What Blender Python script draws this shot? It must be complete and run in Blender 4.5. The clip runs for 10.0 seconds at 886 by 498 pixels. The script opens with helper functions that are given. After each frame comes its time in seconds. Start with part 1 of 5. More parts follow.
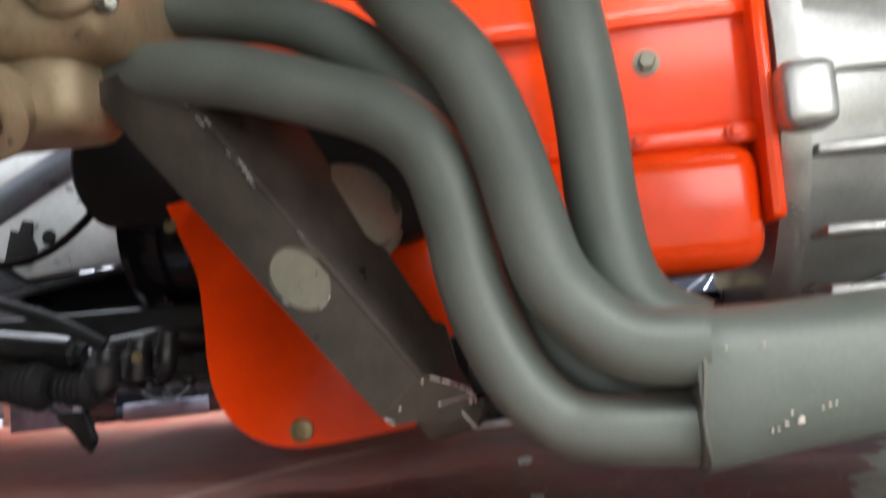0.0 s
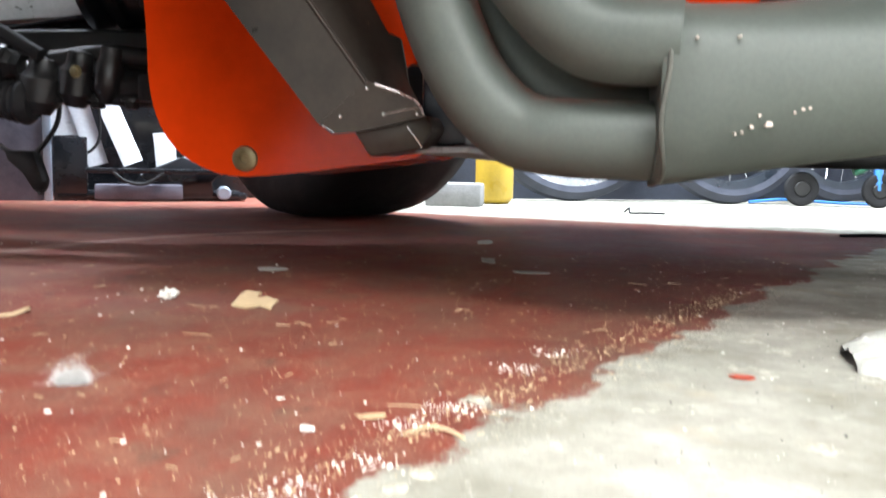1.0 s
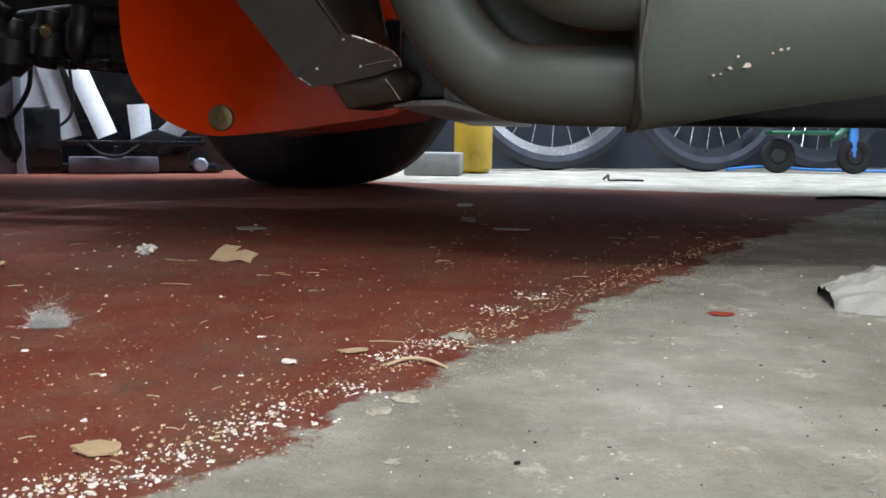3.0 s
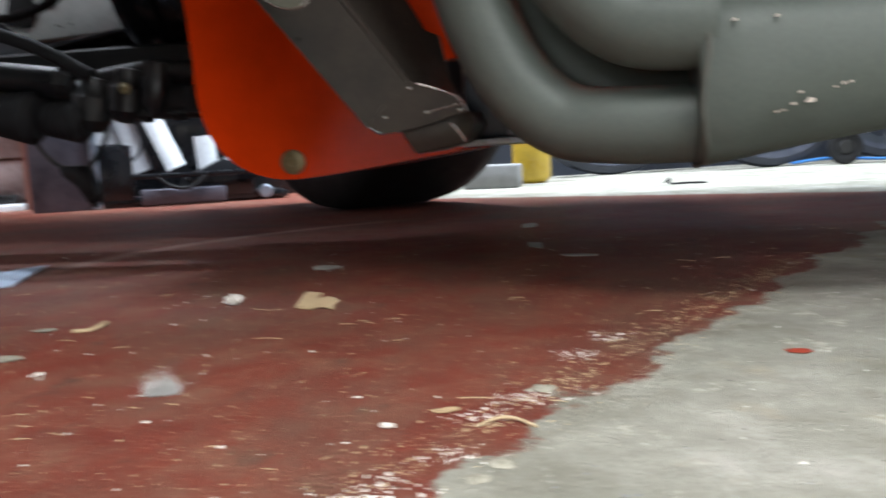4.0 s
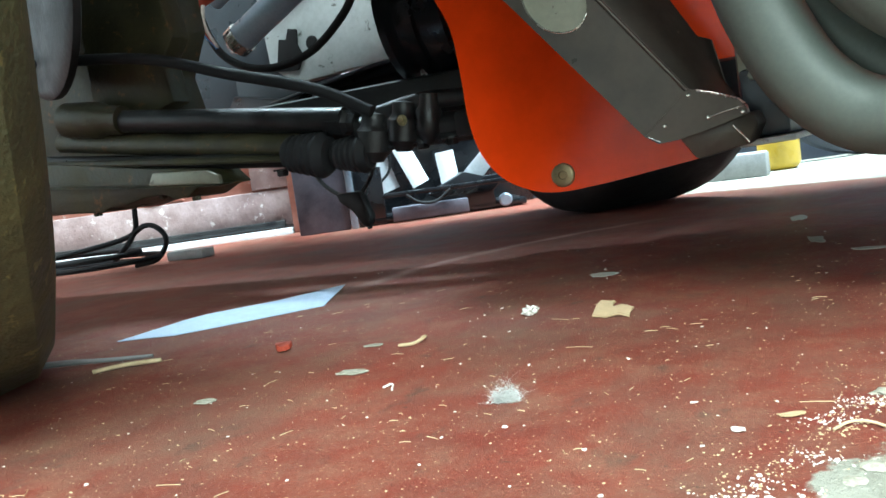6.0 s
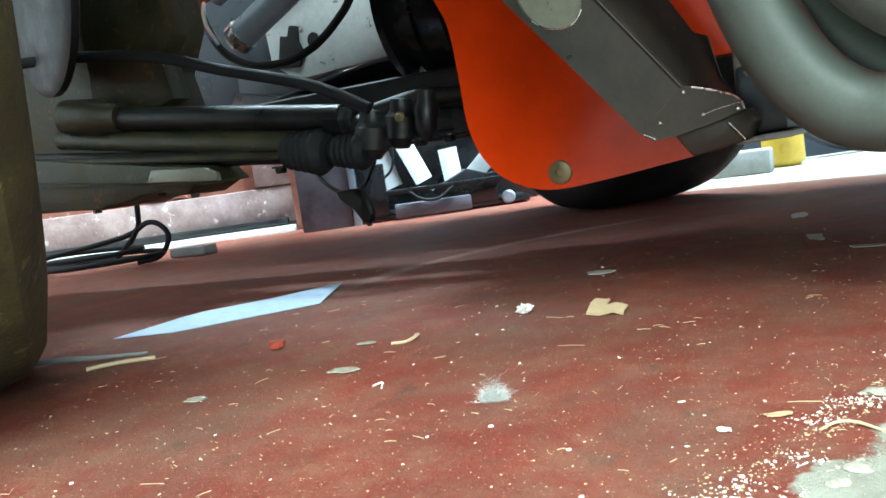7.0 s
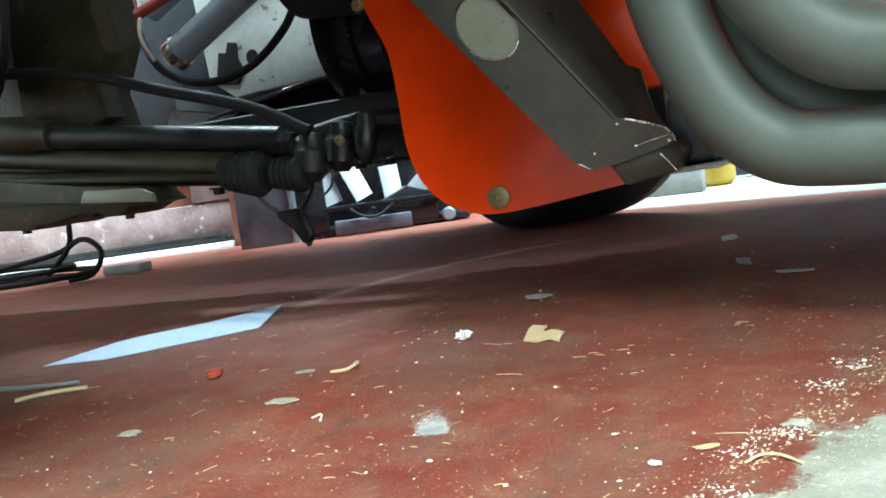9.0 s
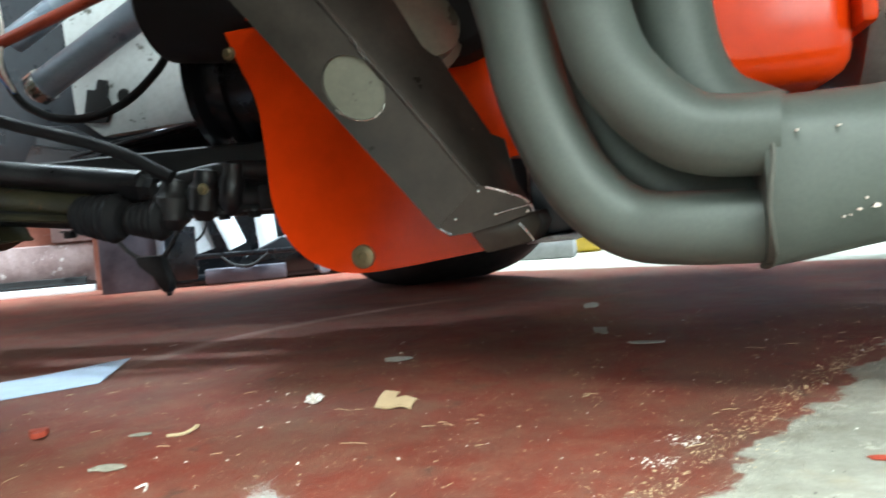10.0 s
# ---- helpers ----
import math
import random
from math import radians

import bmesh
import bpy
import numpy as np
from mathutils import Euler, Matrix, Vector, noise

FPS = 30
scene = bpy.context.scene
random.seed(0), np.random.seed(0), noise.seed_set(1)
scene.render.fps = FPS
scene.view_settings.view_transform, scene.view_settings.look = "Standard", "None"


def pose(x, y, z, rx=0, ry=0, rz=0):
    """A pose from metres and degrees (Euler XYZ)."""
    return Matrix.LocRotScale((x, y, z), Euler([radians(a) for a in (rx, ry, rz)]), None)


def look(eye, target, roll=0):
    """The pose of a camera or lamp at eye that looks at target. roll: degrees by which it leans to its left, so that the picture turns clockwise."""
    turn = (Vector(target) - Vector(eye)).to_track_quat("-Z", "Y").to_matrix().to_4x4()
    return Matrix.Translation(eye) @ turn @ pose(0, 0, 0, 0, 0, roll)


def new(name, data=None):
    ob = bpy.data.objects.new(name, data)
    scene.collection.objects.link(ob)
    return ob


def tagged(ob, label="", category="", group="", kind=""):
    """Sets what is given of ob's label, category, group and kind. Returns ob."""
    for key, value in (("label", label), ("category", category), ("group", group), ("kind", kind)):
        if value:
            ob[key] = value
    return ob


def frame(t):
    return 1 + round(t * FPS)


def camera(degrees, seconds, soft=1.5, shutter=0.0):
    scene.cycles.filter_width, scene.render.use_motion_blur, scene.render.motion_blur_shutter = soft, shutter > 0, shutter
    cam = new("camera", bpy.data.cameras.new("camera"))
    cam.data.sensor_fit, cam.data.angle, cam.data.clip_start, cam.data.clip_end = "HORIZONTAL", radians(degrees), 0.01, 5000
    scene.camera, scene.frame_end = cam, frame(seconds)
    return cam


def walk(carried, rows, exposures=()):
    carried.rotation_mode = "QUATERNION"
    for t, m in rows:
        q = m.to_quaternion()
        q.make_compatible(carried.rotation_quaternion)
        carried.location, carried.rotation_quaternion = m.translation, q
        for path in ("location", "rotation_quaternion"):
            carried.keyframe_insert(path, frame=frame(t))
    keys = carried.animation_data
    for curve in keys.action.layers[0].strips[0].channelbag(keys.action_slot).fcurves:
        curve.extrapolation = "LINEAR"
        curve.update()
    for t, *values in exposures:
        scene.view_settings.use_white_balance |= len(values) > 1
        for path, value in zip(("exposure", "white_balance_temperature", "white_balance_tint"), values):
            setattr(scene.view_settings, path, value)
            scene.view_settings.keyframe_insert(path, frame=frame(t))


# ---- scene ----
cam = camera(55.7, 10.0, 1.6, 0.5)
PATH = [
    (0, (0.071, 0.026, 0.164), (-0.194, 2.002, 0.324), -4.5),
    (0.3, (0.071, 0.033, 0.147), (-0.23, 2.009, 0.099), -4.1),
    (0.5, (0.074, 0.038, 0.139), (-0.232, 2.009, -0.008), -4.1),
    (1, (0.091, 0.074, 0.08), (-0.171, 2.046, -0.121), 1.2),
    (1.5, (0.091, 0.075, 0.064), (-0.155, 2.045, -0.177), 1.8),
    (2, (0.092, 0.075, 0.064), (-0.145, 2.045, -0.185), 1.7),
    (2.5, (0.091, 0.074, 0.065), (-0.139, 2.044, -0.191), 1.4),
    (3.8, (0.091, 0.072, 0.081), (-0.145, 2.042, -0.175), -1.6),
    (4, (0.086, 0.06, 0.088), (-0.269, 2.013, -0.156), -2.8),
    (4.5, (0.073, 0.041, 0.096), (-0.54, 1.933, -0.121), -5.2),
    (5, (0.064, 0.029, 0.1), (-0.689, 1.872, -0.096), -6.9),
    (5.5, (0.055, 0.024, 0.101), (-0.778, 1.832, -0.085), -7.9),
    (7, (0.063, 0.031, 0.1), (-0.811, 1.818, -0.097), -8.0),
    (7.5, (0.062, 0.029, 0.103), (-0.808, 1.819, -0.095), -8.0),
    (8, (0.066, 0.043, 0.101), (-0.725, 1.868, -0.105), -7.8),
    (8.5, (0.068, 0.028, 0.104), (-0.702, 1.864, -0.091), -7.8),
    (9, (0.066, 0.029, 0.109), (-0.677, 1.877, -0.076), -7.6),
    (9.5, (0.071, 0.032, 0.109), (-0.551, 1.928, -0.026), -5.6),
    (10, (0.078, 0.042, 0.112), (-0.388, 1.985, 0.025), -4.4),
]
EXPOSURES = [(0, 0.5, 6350, 9), (0.5, 0.55, 6350, 9), (1.0, 0.6, 6300, 9), (1.5, -0.1, 6250, 10), (2.0, -0.62, 6150, 11), (2.5, -0.8, 6150, 11), (3.8, -0.52, 6300, 9), (4.5, 0.12, 5850, 4), (5.5, 0.5, 5700, -9), (7.5, 0.48, 5650, -12), (9.0, 0.4, 5700, -11), (10.0, 0.45, 6000, -5)]
walk(cam, [(t, look(eye, target, roll)) for t, eye, target, roll in PATH], EXPOSURES)
# ==== place ====

# ---- light ----
def area(name, eye, target, w, h, power, color):
    d = bpy.data.lights.new(name, "AREA")
    d.shape, d.size, d.size_y, d.energy, d.color = "RECTANGLE", w, h, power, color
    ob = new(name, d)
    ob.matrix_basis = look(eye, target)
    return ob


area("garage_lamp_near", (0.55, -0.85, 2.2), (0.50, -0.55, 0.0), 1.7, 1.0, 165, (1.0, 0.99, 0.97))
# added low fill from the camera's side; no source is seen there
area("fill_light_low", (1.45, -1.5, 0.95), (-0.1, 0.6, 0.15), 1.4, 0.8, 25, (1.0, 0.98, 0.95))
# stand-in for the strong light on the far floor, its source unseen
area("fill_light_far", (0.6, 2.1, 2.3), (0.7, 2.3, 0.0), 1.8, 0.5, 240, (0.86, 0.92, 1.0))
# added to brighten the floor by the door; no lamp is seen
area("fill_light_left", (-1.05, 1.72, 2.25), (-1.15, 1.85, 0.0), 0.9, 0.25, 140, (0.86, 0.92, 1.0))
world = bpy.data.worlds.new("world")
world.use_nodes = True
world.node_tree.nodes["Background"].inputs[0].default_value = (0.8, 0.88, 1.0, 1)
world.node_tree.nodes["Background"].inputs[1].default_value = 0.25
scene.world = world

# ---- materials ----
def nodes_of(name):
    m = bpy.data.materials.new(name)
    m.use_nodes = True
    nt = m.node_tree
    return m, nt, nt.nodes["Principled BSDF"]


def noise_node(nt, scale, detail=5.0, rough=0.6, stretch=None):
    tc = nt.nodes.new("ShaderNodeTexCoord")
    src = tc.outputs["Object"]
    if stretch:
        mp = nt.nodes.new("ShaderNodeMapping")
        mp.inputs["Scale"].default_value = stretch
        nt.links.new(src, mp.inputs["Vector"])
        src = mp.outputs[0]
    n = nt.nodes.new("ShaderNodeTexNoise")
    n.inputs["Scale"].default_value, n.inputs["Detail"].default_value, n.inputs["Roughness"].default_value = scale, detail, rough
    nt.links.new(src, n.inputs["Vector"])
    return n.outputs["Fac"]


def ramp(nt, fac, stops):
    r = nt.nodes.new("ShaderNodeValToRGB")
    while len(r.color_ramp.elements) < len(stops):
        r.color_ramp.elements.new(0.5)
    for e, (p, c) in zip(r.color_ramp.elements, stops):
        e.position = p
        e.color = (*c, 1) if len(c) == 3 else c
    nt.links.new(fac, r.inputs[0])
    return r.outputs[0]


def mix(nt, fac, a, b):
    m = nt.nodes.new("ShaderNodeMix")
    m.data_type = "RGBA"
    for sock, v in ((m.inputs["Factor"], fac), (m.inputs["A"], a), (m.inputs["B"], b)):
        if isinstance(v, (tuple, float)):
            sock.default_value = (*v, 1) if isinstance(v, tuple) else v
        else:
            nt.links.new(v, sock)
    return m.outputs["Result"]


def bump(nt, bsdf, fac, strength, dist):
    b = nt.nodes.new("ShaderNodeBump")
    b.inputs["Strength"].default_value, b.inputs["Distance"].default_value = strength, dist
    nt.links.new(fac, b.inputs["Height"])
    nt.links.new(b.outputs[0], bsdf.inputs["Normal"])


def surface(name, dark, light, rough=0.5, metal=0.0, scale=30, fine=300, relief=0.2, dist=0.001, spots=None, spot_at=0.66, rough_var=0.15, coat=0.0, stretch=None, gloss=0.5):
    """Two scales of variation, relief, and scattered spots of dirt or wear."""
    m, nt, b = nodes_of(name)
    big, small = noise_node(nt, scale, stretch=stretch), noise_node(nt, fine, 3.0)
    col = ramp(nt, big, [(0.32, dark), (0.68, light)])
    grain = ramp(nt, small, [(0.3, (0.92, 0.92, 0.92)), (0.7, (1.06, 1.06, 1.06))])
    mul = nt.nodes.new("ShaderNodeMix")
    mul.data_type, mul.blend_type = "RGBA", "MULTIPLY"
    mul.inputs["Factor"].default_value = 1.0
    nt.links.new(col, mul.inputs["A"]), nt.links.new(grain, mul.inputs["B"])
    col = mul.outputs["Result"]
    if spots:
        mask = ramp(nt, noise_node(nt, scale * 3.1, 6.0, 0.7), [(spot_at, (0, 0, 0)), (spot_at + 0.05, (1, 1, 1))])
        col = mix(nt, mask, col, spots)
    nt.links.new(col, b.inputs["Base Color"])
    r = ramp(nt, big, [(0.3, (rough - rough_var,) * 3), (0.7, (min(1, rough + rough_var),) * 3)])
    nt.links.new(r, b.inputs["Roughness"])
    b.inputs["Metallic"].default_value = metal
    b.inputs["Specular IOR Level"].default_value = gloss
    b.inputs["Coat Weight"].default_value = coat
    b.inputs["Coat Roughness"].default_value = 0.12
    if relief:
        bump(nt, b, small, relief, dist)
    return m


ORANGE = surface("orange_engine_enamel", (0.78, 0.050, 0.003), (0.84, 0.060, 0.004), 0.17, 0, 6, 40, 0.05, 0.0008, None, 0.74, 0.04, gloss=0.3)
HEADER = surface("grey_heat_paint", (0.078, 0.091, 0.079), (0.112, 0.127, 0.111), 0.50, 0.10, 10, 420, 0.08, 0.0004, (0.21, 0.19, 0.16), 0.74, 0.08)
WELD = surface("weld_bead", (0.085, 0.088, 0.076), (0.15, 0.148, 0.128), 0.55, 0.5, 60, 500, 0.5, 0.001)
SCRATCH = surface("bare_scratched_metal", (0.5, 0.42, 0.36), (0.72, 0.62, 0.55), 0.4, 0.4, 80, 500, 0.3, 0.0005)
BRACKET = surface("dull_brown_steel", (0.034, 0.029, 0.024), (0.066, 0.055, 0.044), 0.38, 0.5, 20, 260, 0.2, 0.0005, (0.12, 0.085, 0.06), 0.7, 0.12)
DISC = surface("olive_grey_plate", (0.17, 0.165, 0.125), (0.24, 0.235, 0.18), 0.4, 0.4, 26, 300, 0.15, 0.0005, (0.1, 0.1, 0.08), 0.68)
BRIGHT = surface("bare_bright_steel", (0.5, 0.5, 0.48), (0.75, 0.74, 0.7), 0.25, 0.9, 50, 400, 0.2, 0.0004)
ALLOY = surface("cast_aluminium", (0.42, 0.42, 0.41), (0.62, 0.62, 0.6), 0.36, 0.85, 12, 260, 0.35, 0.001, (0.3, 0.29, 0.26), 0.66)
TUBE = surface("silver_painted_tube", (0.22, 0.275, 0.345), (0.32, 0.385, 0.46), 0.34, 0.2, 12, 300, 0.12, 0.0004)
BRASS = surface("aged_plug_steel", (0.22, 0.18, 0.09), (0.36, 0.30, 0.17), 0.42, 0.6, 90, 500, 0.3, 0.0005)
RUBBER = surface("black_rubber", (0.006, 0.006, 0.007), (0.015, 0.015, 0.016), 0.7, 0, 30, 300, 0.3, 0.0008, gloss=0.25)
BLACK = surface("black_gloss_paint", (0.006, 0.007, 0.009), (0.014, 0.015, 0.018), 0.25, 0, 14, 200, 0.15, 0.0006)
GREASE = surface("greasy_black_steel", (0.007, 0.007, 0.008), (0.022, 0.022, 0.022), 0.42, 0.3, 28, 240, 0.4, 0.0012, (0.07, 0.05, 0.03), 0.68)
OLIVE = surface("grimy_olive_steel", (0.016, 0.016, 0.008), (0.055, 0.047, 0.018), 0.5, 0.2, 18, 190, 0.5, 0.0015, (0.10, 0.055, 0.018), 0.6)
MUDDY = surface("dusty_olive_rubber", (0.028, 0.028, 0.010), (0.085, 0.078, 0.026), 0.8, 0, 22, 170, 0.7, 0.003, (0.14, 0.12, 0.04), 0.6)
TAN = surface("tan_cast_iron", (0.20, 0.145, 0.085), (0.36, 0.28, 0.18), 0.5, 0.3, 20, 220, 0.5, 0.0015, (0.08, 0.06, 0.04), 0.62)
CHASSIS = surface("dark_blue_grey_paint", (0.012, 0.016, 0.022), (0.03, 0.037, 0.048), 0.35, 0.1, 10, 180, 0.2, 0.0006)
WHITEPANEL = surface("scuffed_white_and_lit_flange", (0.40, 0.43, 0.44), (0.58, 0.62, 0.63), 0.4, 0, 7, 120, 0.15, 0.0006, (0.10, 0.10, 0.09), 0.60)
WHITE = surface("white_sheet_metal", (0.62, 0.64, 0.68), (0.8, 0.82, 0.85), 0.3, 0, 6, 150, 0.15, 0.0006, (0.4, 0.42, 0.46), 0.68)
REDROD = surface("red_oxide_paint", (0.28, 0.045, 0.02), (0.42, 0.07, 0.035), 0.4, 0, 25, 200, 0.2, 0.0005)
DOORRED = surface("worn_red_door_paint", (0.24, 0.09, 0.06), (0.38, 0.17, 0.125), 0.6, 0, 7, 90, 0.3, 0.001, (0.48, 0.36, 0.32), 0.6, stretch=(1, 1, 3))
DOORPALE = surface("peeling_pale_paint", (0.17, 0.11, 0.105), (0.40, 0.31, 0.30), 0.65, 0, 11, 110, 0.6, 0.002, (0.60, 0.54, 0.52), 0.60)
SLATE = surface("dark_slate_wall_paint", (0.018, 0.022, 0.034), (0.035, 0.042, 0.062), 0.7, 0, 5, 80, 0.4, 0.002, (0.14, 0.15, 0.18), 0.66)
PLASTER = surface("grey_white_render", (0.48, 0.49, 0.5), (0.62, 0.63, 0.64), 0.8, 0, 3, 60, 0.4, 0.003, (0.36, 0.36, 0.36), 0.66)
CEILING = surface("pale_ceiling_board", (0.55, 0.55, 0.54), (0.66, 0.66, 0.65), 0.8, 0, 2, 50, 0.2, 0.002)
SILL = surface("white_threshold_strip", (0.66, 0.67, 0.68), (0.82, 0.83, 0.84), 0.35, 0.2, 9, 120, 0.2, 0.0008, (0.4, 0.36, 0.34), 0.66)
YELLOW = surface("yellow_plastic", (0.52, 0.35, 0.03), (0.62, 0.43, 0.05), 0.4, 0, 8, 160, 0.15, 0.0005)
BLOCKGREY = surface("grey_concrete_block", (0.2, 0.2, 0.2), (0.3, 0.3, 0.3), 0.85, 0, 18, 140, 0.6, 0.002)
CHROME = surface("bicycle_rim_alloy", (0.6, 0.62, 0.66), (0.75, 0.77, 0.8), 0.25, 0.8, 12, 200, 0.1, 0.0003)
TYREGREY = surface("bicycle_tyre_rubber", (0.02, 0.025, 0.04), (0.05, 0.055, 0.075), 0.7, 0, 20, 220, 0.4, 0.001)
TRAYGREY = surface("dull_violet_grey_steel", (0.06, 0.06, 0.08), (0.15, 0.145, 0.18), 0.5, 0.2, 14, 200, 0.2, 0.0006, (0.45, 0.45, 0.5), 0.7)
GREEN = surface("green_frame_paint", (0.008, 0.06, 0.035), (0.014, 0.10, 0.055), 0.3, 0, 8, 150, 0.1, 0.0003)
BLUE = surface("blue_paint", (0.03, 0.14, 0.42), (0.06, 0.22, 0.55), 0.35, 0, 8, 150, 0.1, 0.0003)
PAPER = surface("pale_blue_paper", (0.43, 0.53, 0.70), (0.53, 0.63, 0.80), 0.7, 0, 10, 140, 0.15, 0.0005)
CARD = surface("tan_cardboard", (0.36, 0.26, 0.14), (0.46, 0.34, 0.2), 0.8, 0, 60, 500, 0.4, 0.0004)
CHALK = surface("white_chalky_flake", (0.6, 0.56, 0.5), (0.8, 0.77, 0.72), 0.85, 0, 120, 700, 0.4, 0.0003)
STRAW = surface("dry_straw", (0.42, 0.32, 0.18), (0.6, 0.48, 0.3), 0.8, 0, 100, 600, 0.3, 0.0003)
CLOTH = surface("off_white_cloth", (0.33, 0.33, 0.30), (0.46, 0.46, 0.42), 0.85, 0, 25, 500, 0.5, 0.0005)
FLUFF = surface("grey_white_fluff", (0.38, 0.38, 0.36), (0.56, 0.56, 0.54), 0.95, 0, 60, 600, 0.3, 0.0003)
REDCHIP = surface("red_paint_chip", (0.30, 0.04, 0.02), (0.42, 0.07, 0.035), 0.6, 0, 90, 500, 0.3, 0.0003)


def floor_material():
    m, nt, b = nodes_of("red_floor_paint_and_bare_concrete")
    tc = nt.nodes.new("ShaderNodeTexCoord")
    sep = nt.nodes.new("ShaderNodeSeparateXYZ")
    nt.links.new(tc.outputs["Object"], sep.inputs[0])

    def calc(op, a, c, d=None):
        n = nt.nodes.new("ShaderNodeMath")
        n.operation = op
        for i, v in enumerate((a, c) if d is None else (a, c, d)):
            if isinstance(v, (int, float)):
                n.inputs[i].default_value = v
            else:
                nt.links.new(v, n.inputs[i])
        return n.outputs[0]

    wob = calc("MULTIPLY_ADD", noise_node(nt, 16, 8.0, 0.65), 0.10, -0.05)
    # painted side of the long worn edge x = 0.5 y - 0.09
    near = calc("SUBTRACT", calc("MULTIPLY_ADD", sep.outputs["Y"], 0.5, -0.09), calc("ADD", sep.outputs["X"], wob))
    paint = calc("MULTIPLY_ADD", near, 220.0, 0.5)
    # far edge of the paint, beyond the car
    far = calc("SUBTRACT", calc("MULTIPLY_ADD", sep.outputs["X"], -0.31, 1.70), calc("ADD", sep.outputs["Y"], calc("MULTIPLY", wob, 0.6)))
    left = calc("MULTIPLY", calc("SUBTRACT", -0.28, sep.outputs["X"]), 60.0)
    far = calc("MAXIMUM", calc("MULTIPLY_ADD", far, 120.0, 0.5), left)
    worn = calc("MULTIPLY_ADD", noise_node(nt, 55, 7.0, 0.75), 1.0, calc("MULTIPLY_ADD", near, 6.0, -0.42))
    paint = calc("MINIMUM", paint, calc("MULTIPLY_ADD", worn, 14.0, 0.5))
    mask = nt.nodes.new("ShaderNodeClamp")
    nt.links.new(calc("MINIMUM", paint, far), mask.inputs[0])
    mask = mask.outputs[0]
    red = ramp(nt, noise_node(nt, 7, 8.0, 0.65), [(0.3, (0.11, 0.017, 0.011)), (0.52, (0.165, 0.027, 0.016)), (0.75, (0.22, 0.045, 0.028))])
    dust = ramp(nt, noise_node(nt, 24, 9.0, 0.8), [(0.45, (0, 0, 0)), (0.68, (0.75, 0.75, 0.75))])
    red = mix(nt, dust, red, (0.22, 0.115, 0.072))
    gritty = ramp(nt, noise_node(nt, 420, 4.0, 0.75), [(0.50, (0, 0, 0)), (0.66, (0.32, 0.32, 0.32))])
    red = mix(nt, gritty, red, (0.27, 0.085, 0.05))
    specks = ramp(nt, noise_node(nt, 760, 2.0, 0.6), [(0.64, (0, 0, 0)), (0.70, (0.8, 0.8, 0.8))])
    red = mix(nt, specks, red, (0.50, 0.31, 0.18))
    pinholes = ramp(nt, noise_node(nt, 260, 3.0, 0.7), [(0.30, (0.7, 0.7, 0.7)), (0.36, (0, 0, 0))])
    red = mix(nt, pinholes, red, (0.035, 0.012, 0.010))
    # paler line along the low curved lip in the floor
    along = calc("MULTIPLY_ADD", sep.outputs["Y"], 2.2, -1.54)
    lip = calc("MULTIPLY_ADD", calc("MULTIPLY", along, along), 0.09, calc("MULTIPLY_ADD", along, 0.05, -0.36))
    run = calc("ABSOLUTE", calc("SUBTRACT", calc("ADD", sep.outputs["X"], calc("MULTIPLY", wob, 0.25)), lip), 0.0)
    ends = calc("MINIMUM", calc("MULTIPLY_ADD", sep.outputs["Y"], 9.0, -5.8), calc("MULTIPLY_ADD", sep.outputs["Y"], -9.0, 11.2))
    streak = calc("MULTIPLY", calc("MINIMUM", calc("MULTIPLY_ADD", run, -52.0, 1.0), ends), calc("MULTIPLY_ADD", noise_node(nt, 40, 6.0, 0.7), 1.8, -0.25))
    cl = nt.nodes.new("ShaderNodeClamp")
    nt.links.new(streak, cl.inputs[0])
    red = mix(nt, cl.outputs[0], red, (0.50, 0.34, 0.30))
    grime = ramp(nt, noise_node(nt, 11, 6.0, 0.7, (1, 0.5, 1)), [(0.43, (0, 0, 0)), (0.66, (0.6, 0.6, 0.6))])
    red = mix(nt, grime, red, (0.115, 0.078, 0.055))
    stain = ramp(nt, noise_node(nt, 34, 5.0, 0.65, (1, 0.7, 1)), [(0.60, (0, 0, 0)), (0.70, (0.6, 0.6, 0.6))])
    red = mix(nt, stain, red, (0.055, 0.040, 0.030))
    con = ramp(nt, noise_node(nt, 11, 10.0, 0.72), [(0.3, (0.17, 0.162, 0.125)), (0.44, (0.25, 0.242, 0.20)), (0.55, (0.33, 0.322, 0.275)), (0.67, (0.46, 0.445, 0.40))])
    smear = ramp(nt, noise_node(nt, 26, 8.0, 0.7, (0.9, 1.1, 1)), [(0.54, (0, 0, 0)), (0.68, (0.35, 0.35, 0.35))])
    con = mix(nt, smear, con, (0.52, 0.50, 0.45))
    tan = ramp(nt, noise_node(nt, 19, 6.0, 0.6), [(0.58, (0, 0, 0)), (0.70, (0.5, 0.5, 0.5))])
    con = mix(nt, tan, con, (0.37, 0.31, 0.21))
    flaky = ramp(nt, noise_node(nt, 30, 10.0, 0.8), [(0.575, (0, 0, 0)), (0.61, (0.6, 0.6, 0.6))])
    con = mix(nt, flaky, con, (0.60, 0.57, 0.50))
    blots = ramp(nt, noise_node(nt, 48, 7.0, 0.7), [(0.30, (0.6, 0.6, 0.6)), (0.42, (0, 0, 0))])
    con = mix(nt, blots, con, (0.22, 0.21, 0.175))
    sand = ramp(nt, noise_node(nt, 620, 3.0, 0.7), [(0.34, (0.35, 0.35, 0.35)), (0.42, (0, 0, 0))])
    con = mix(nt, sand, con, (0.17, 0.155, 0.12))
    pits = ramp(nt, noise_node(nt, 210, 4.0, 0.6), [(0.22, (0.7, 0.7, 0.7)), (0.36, (1, 1, 1))])
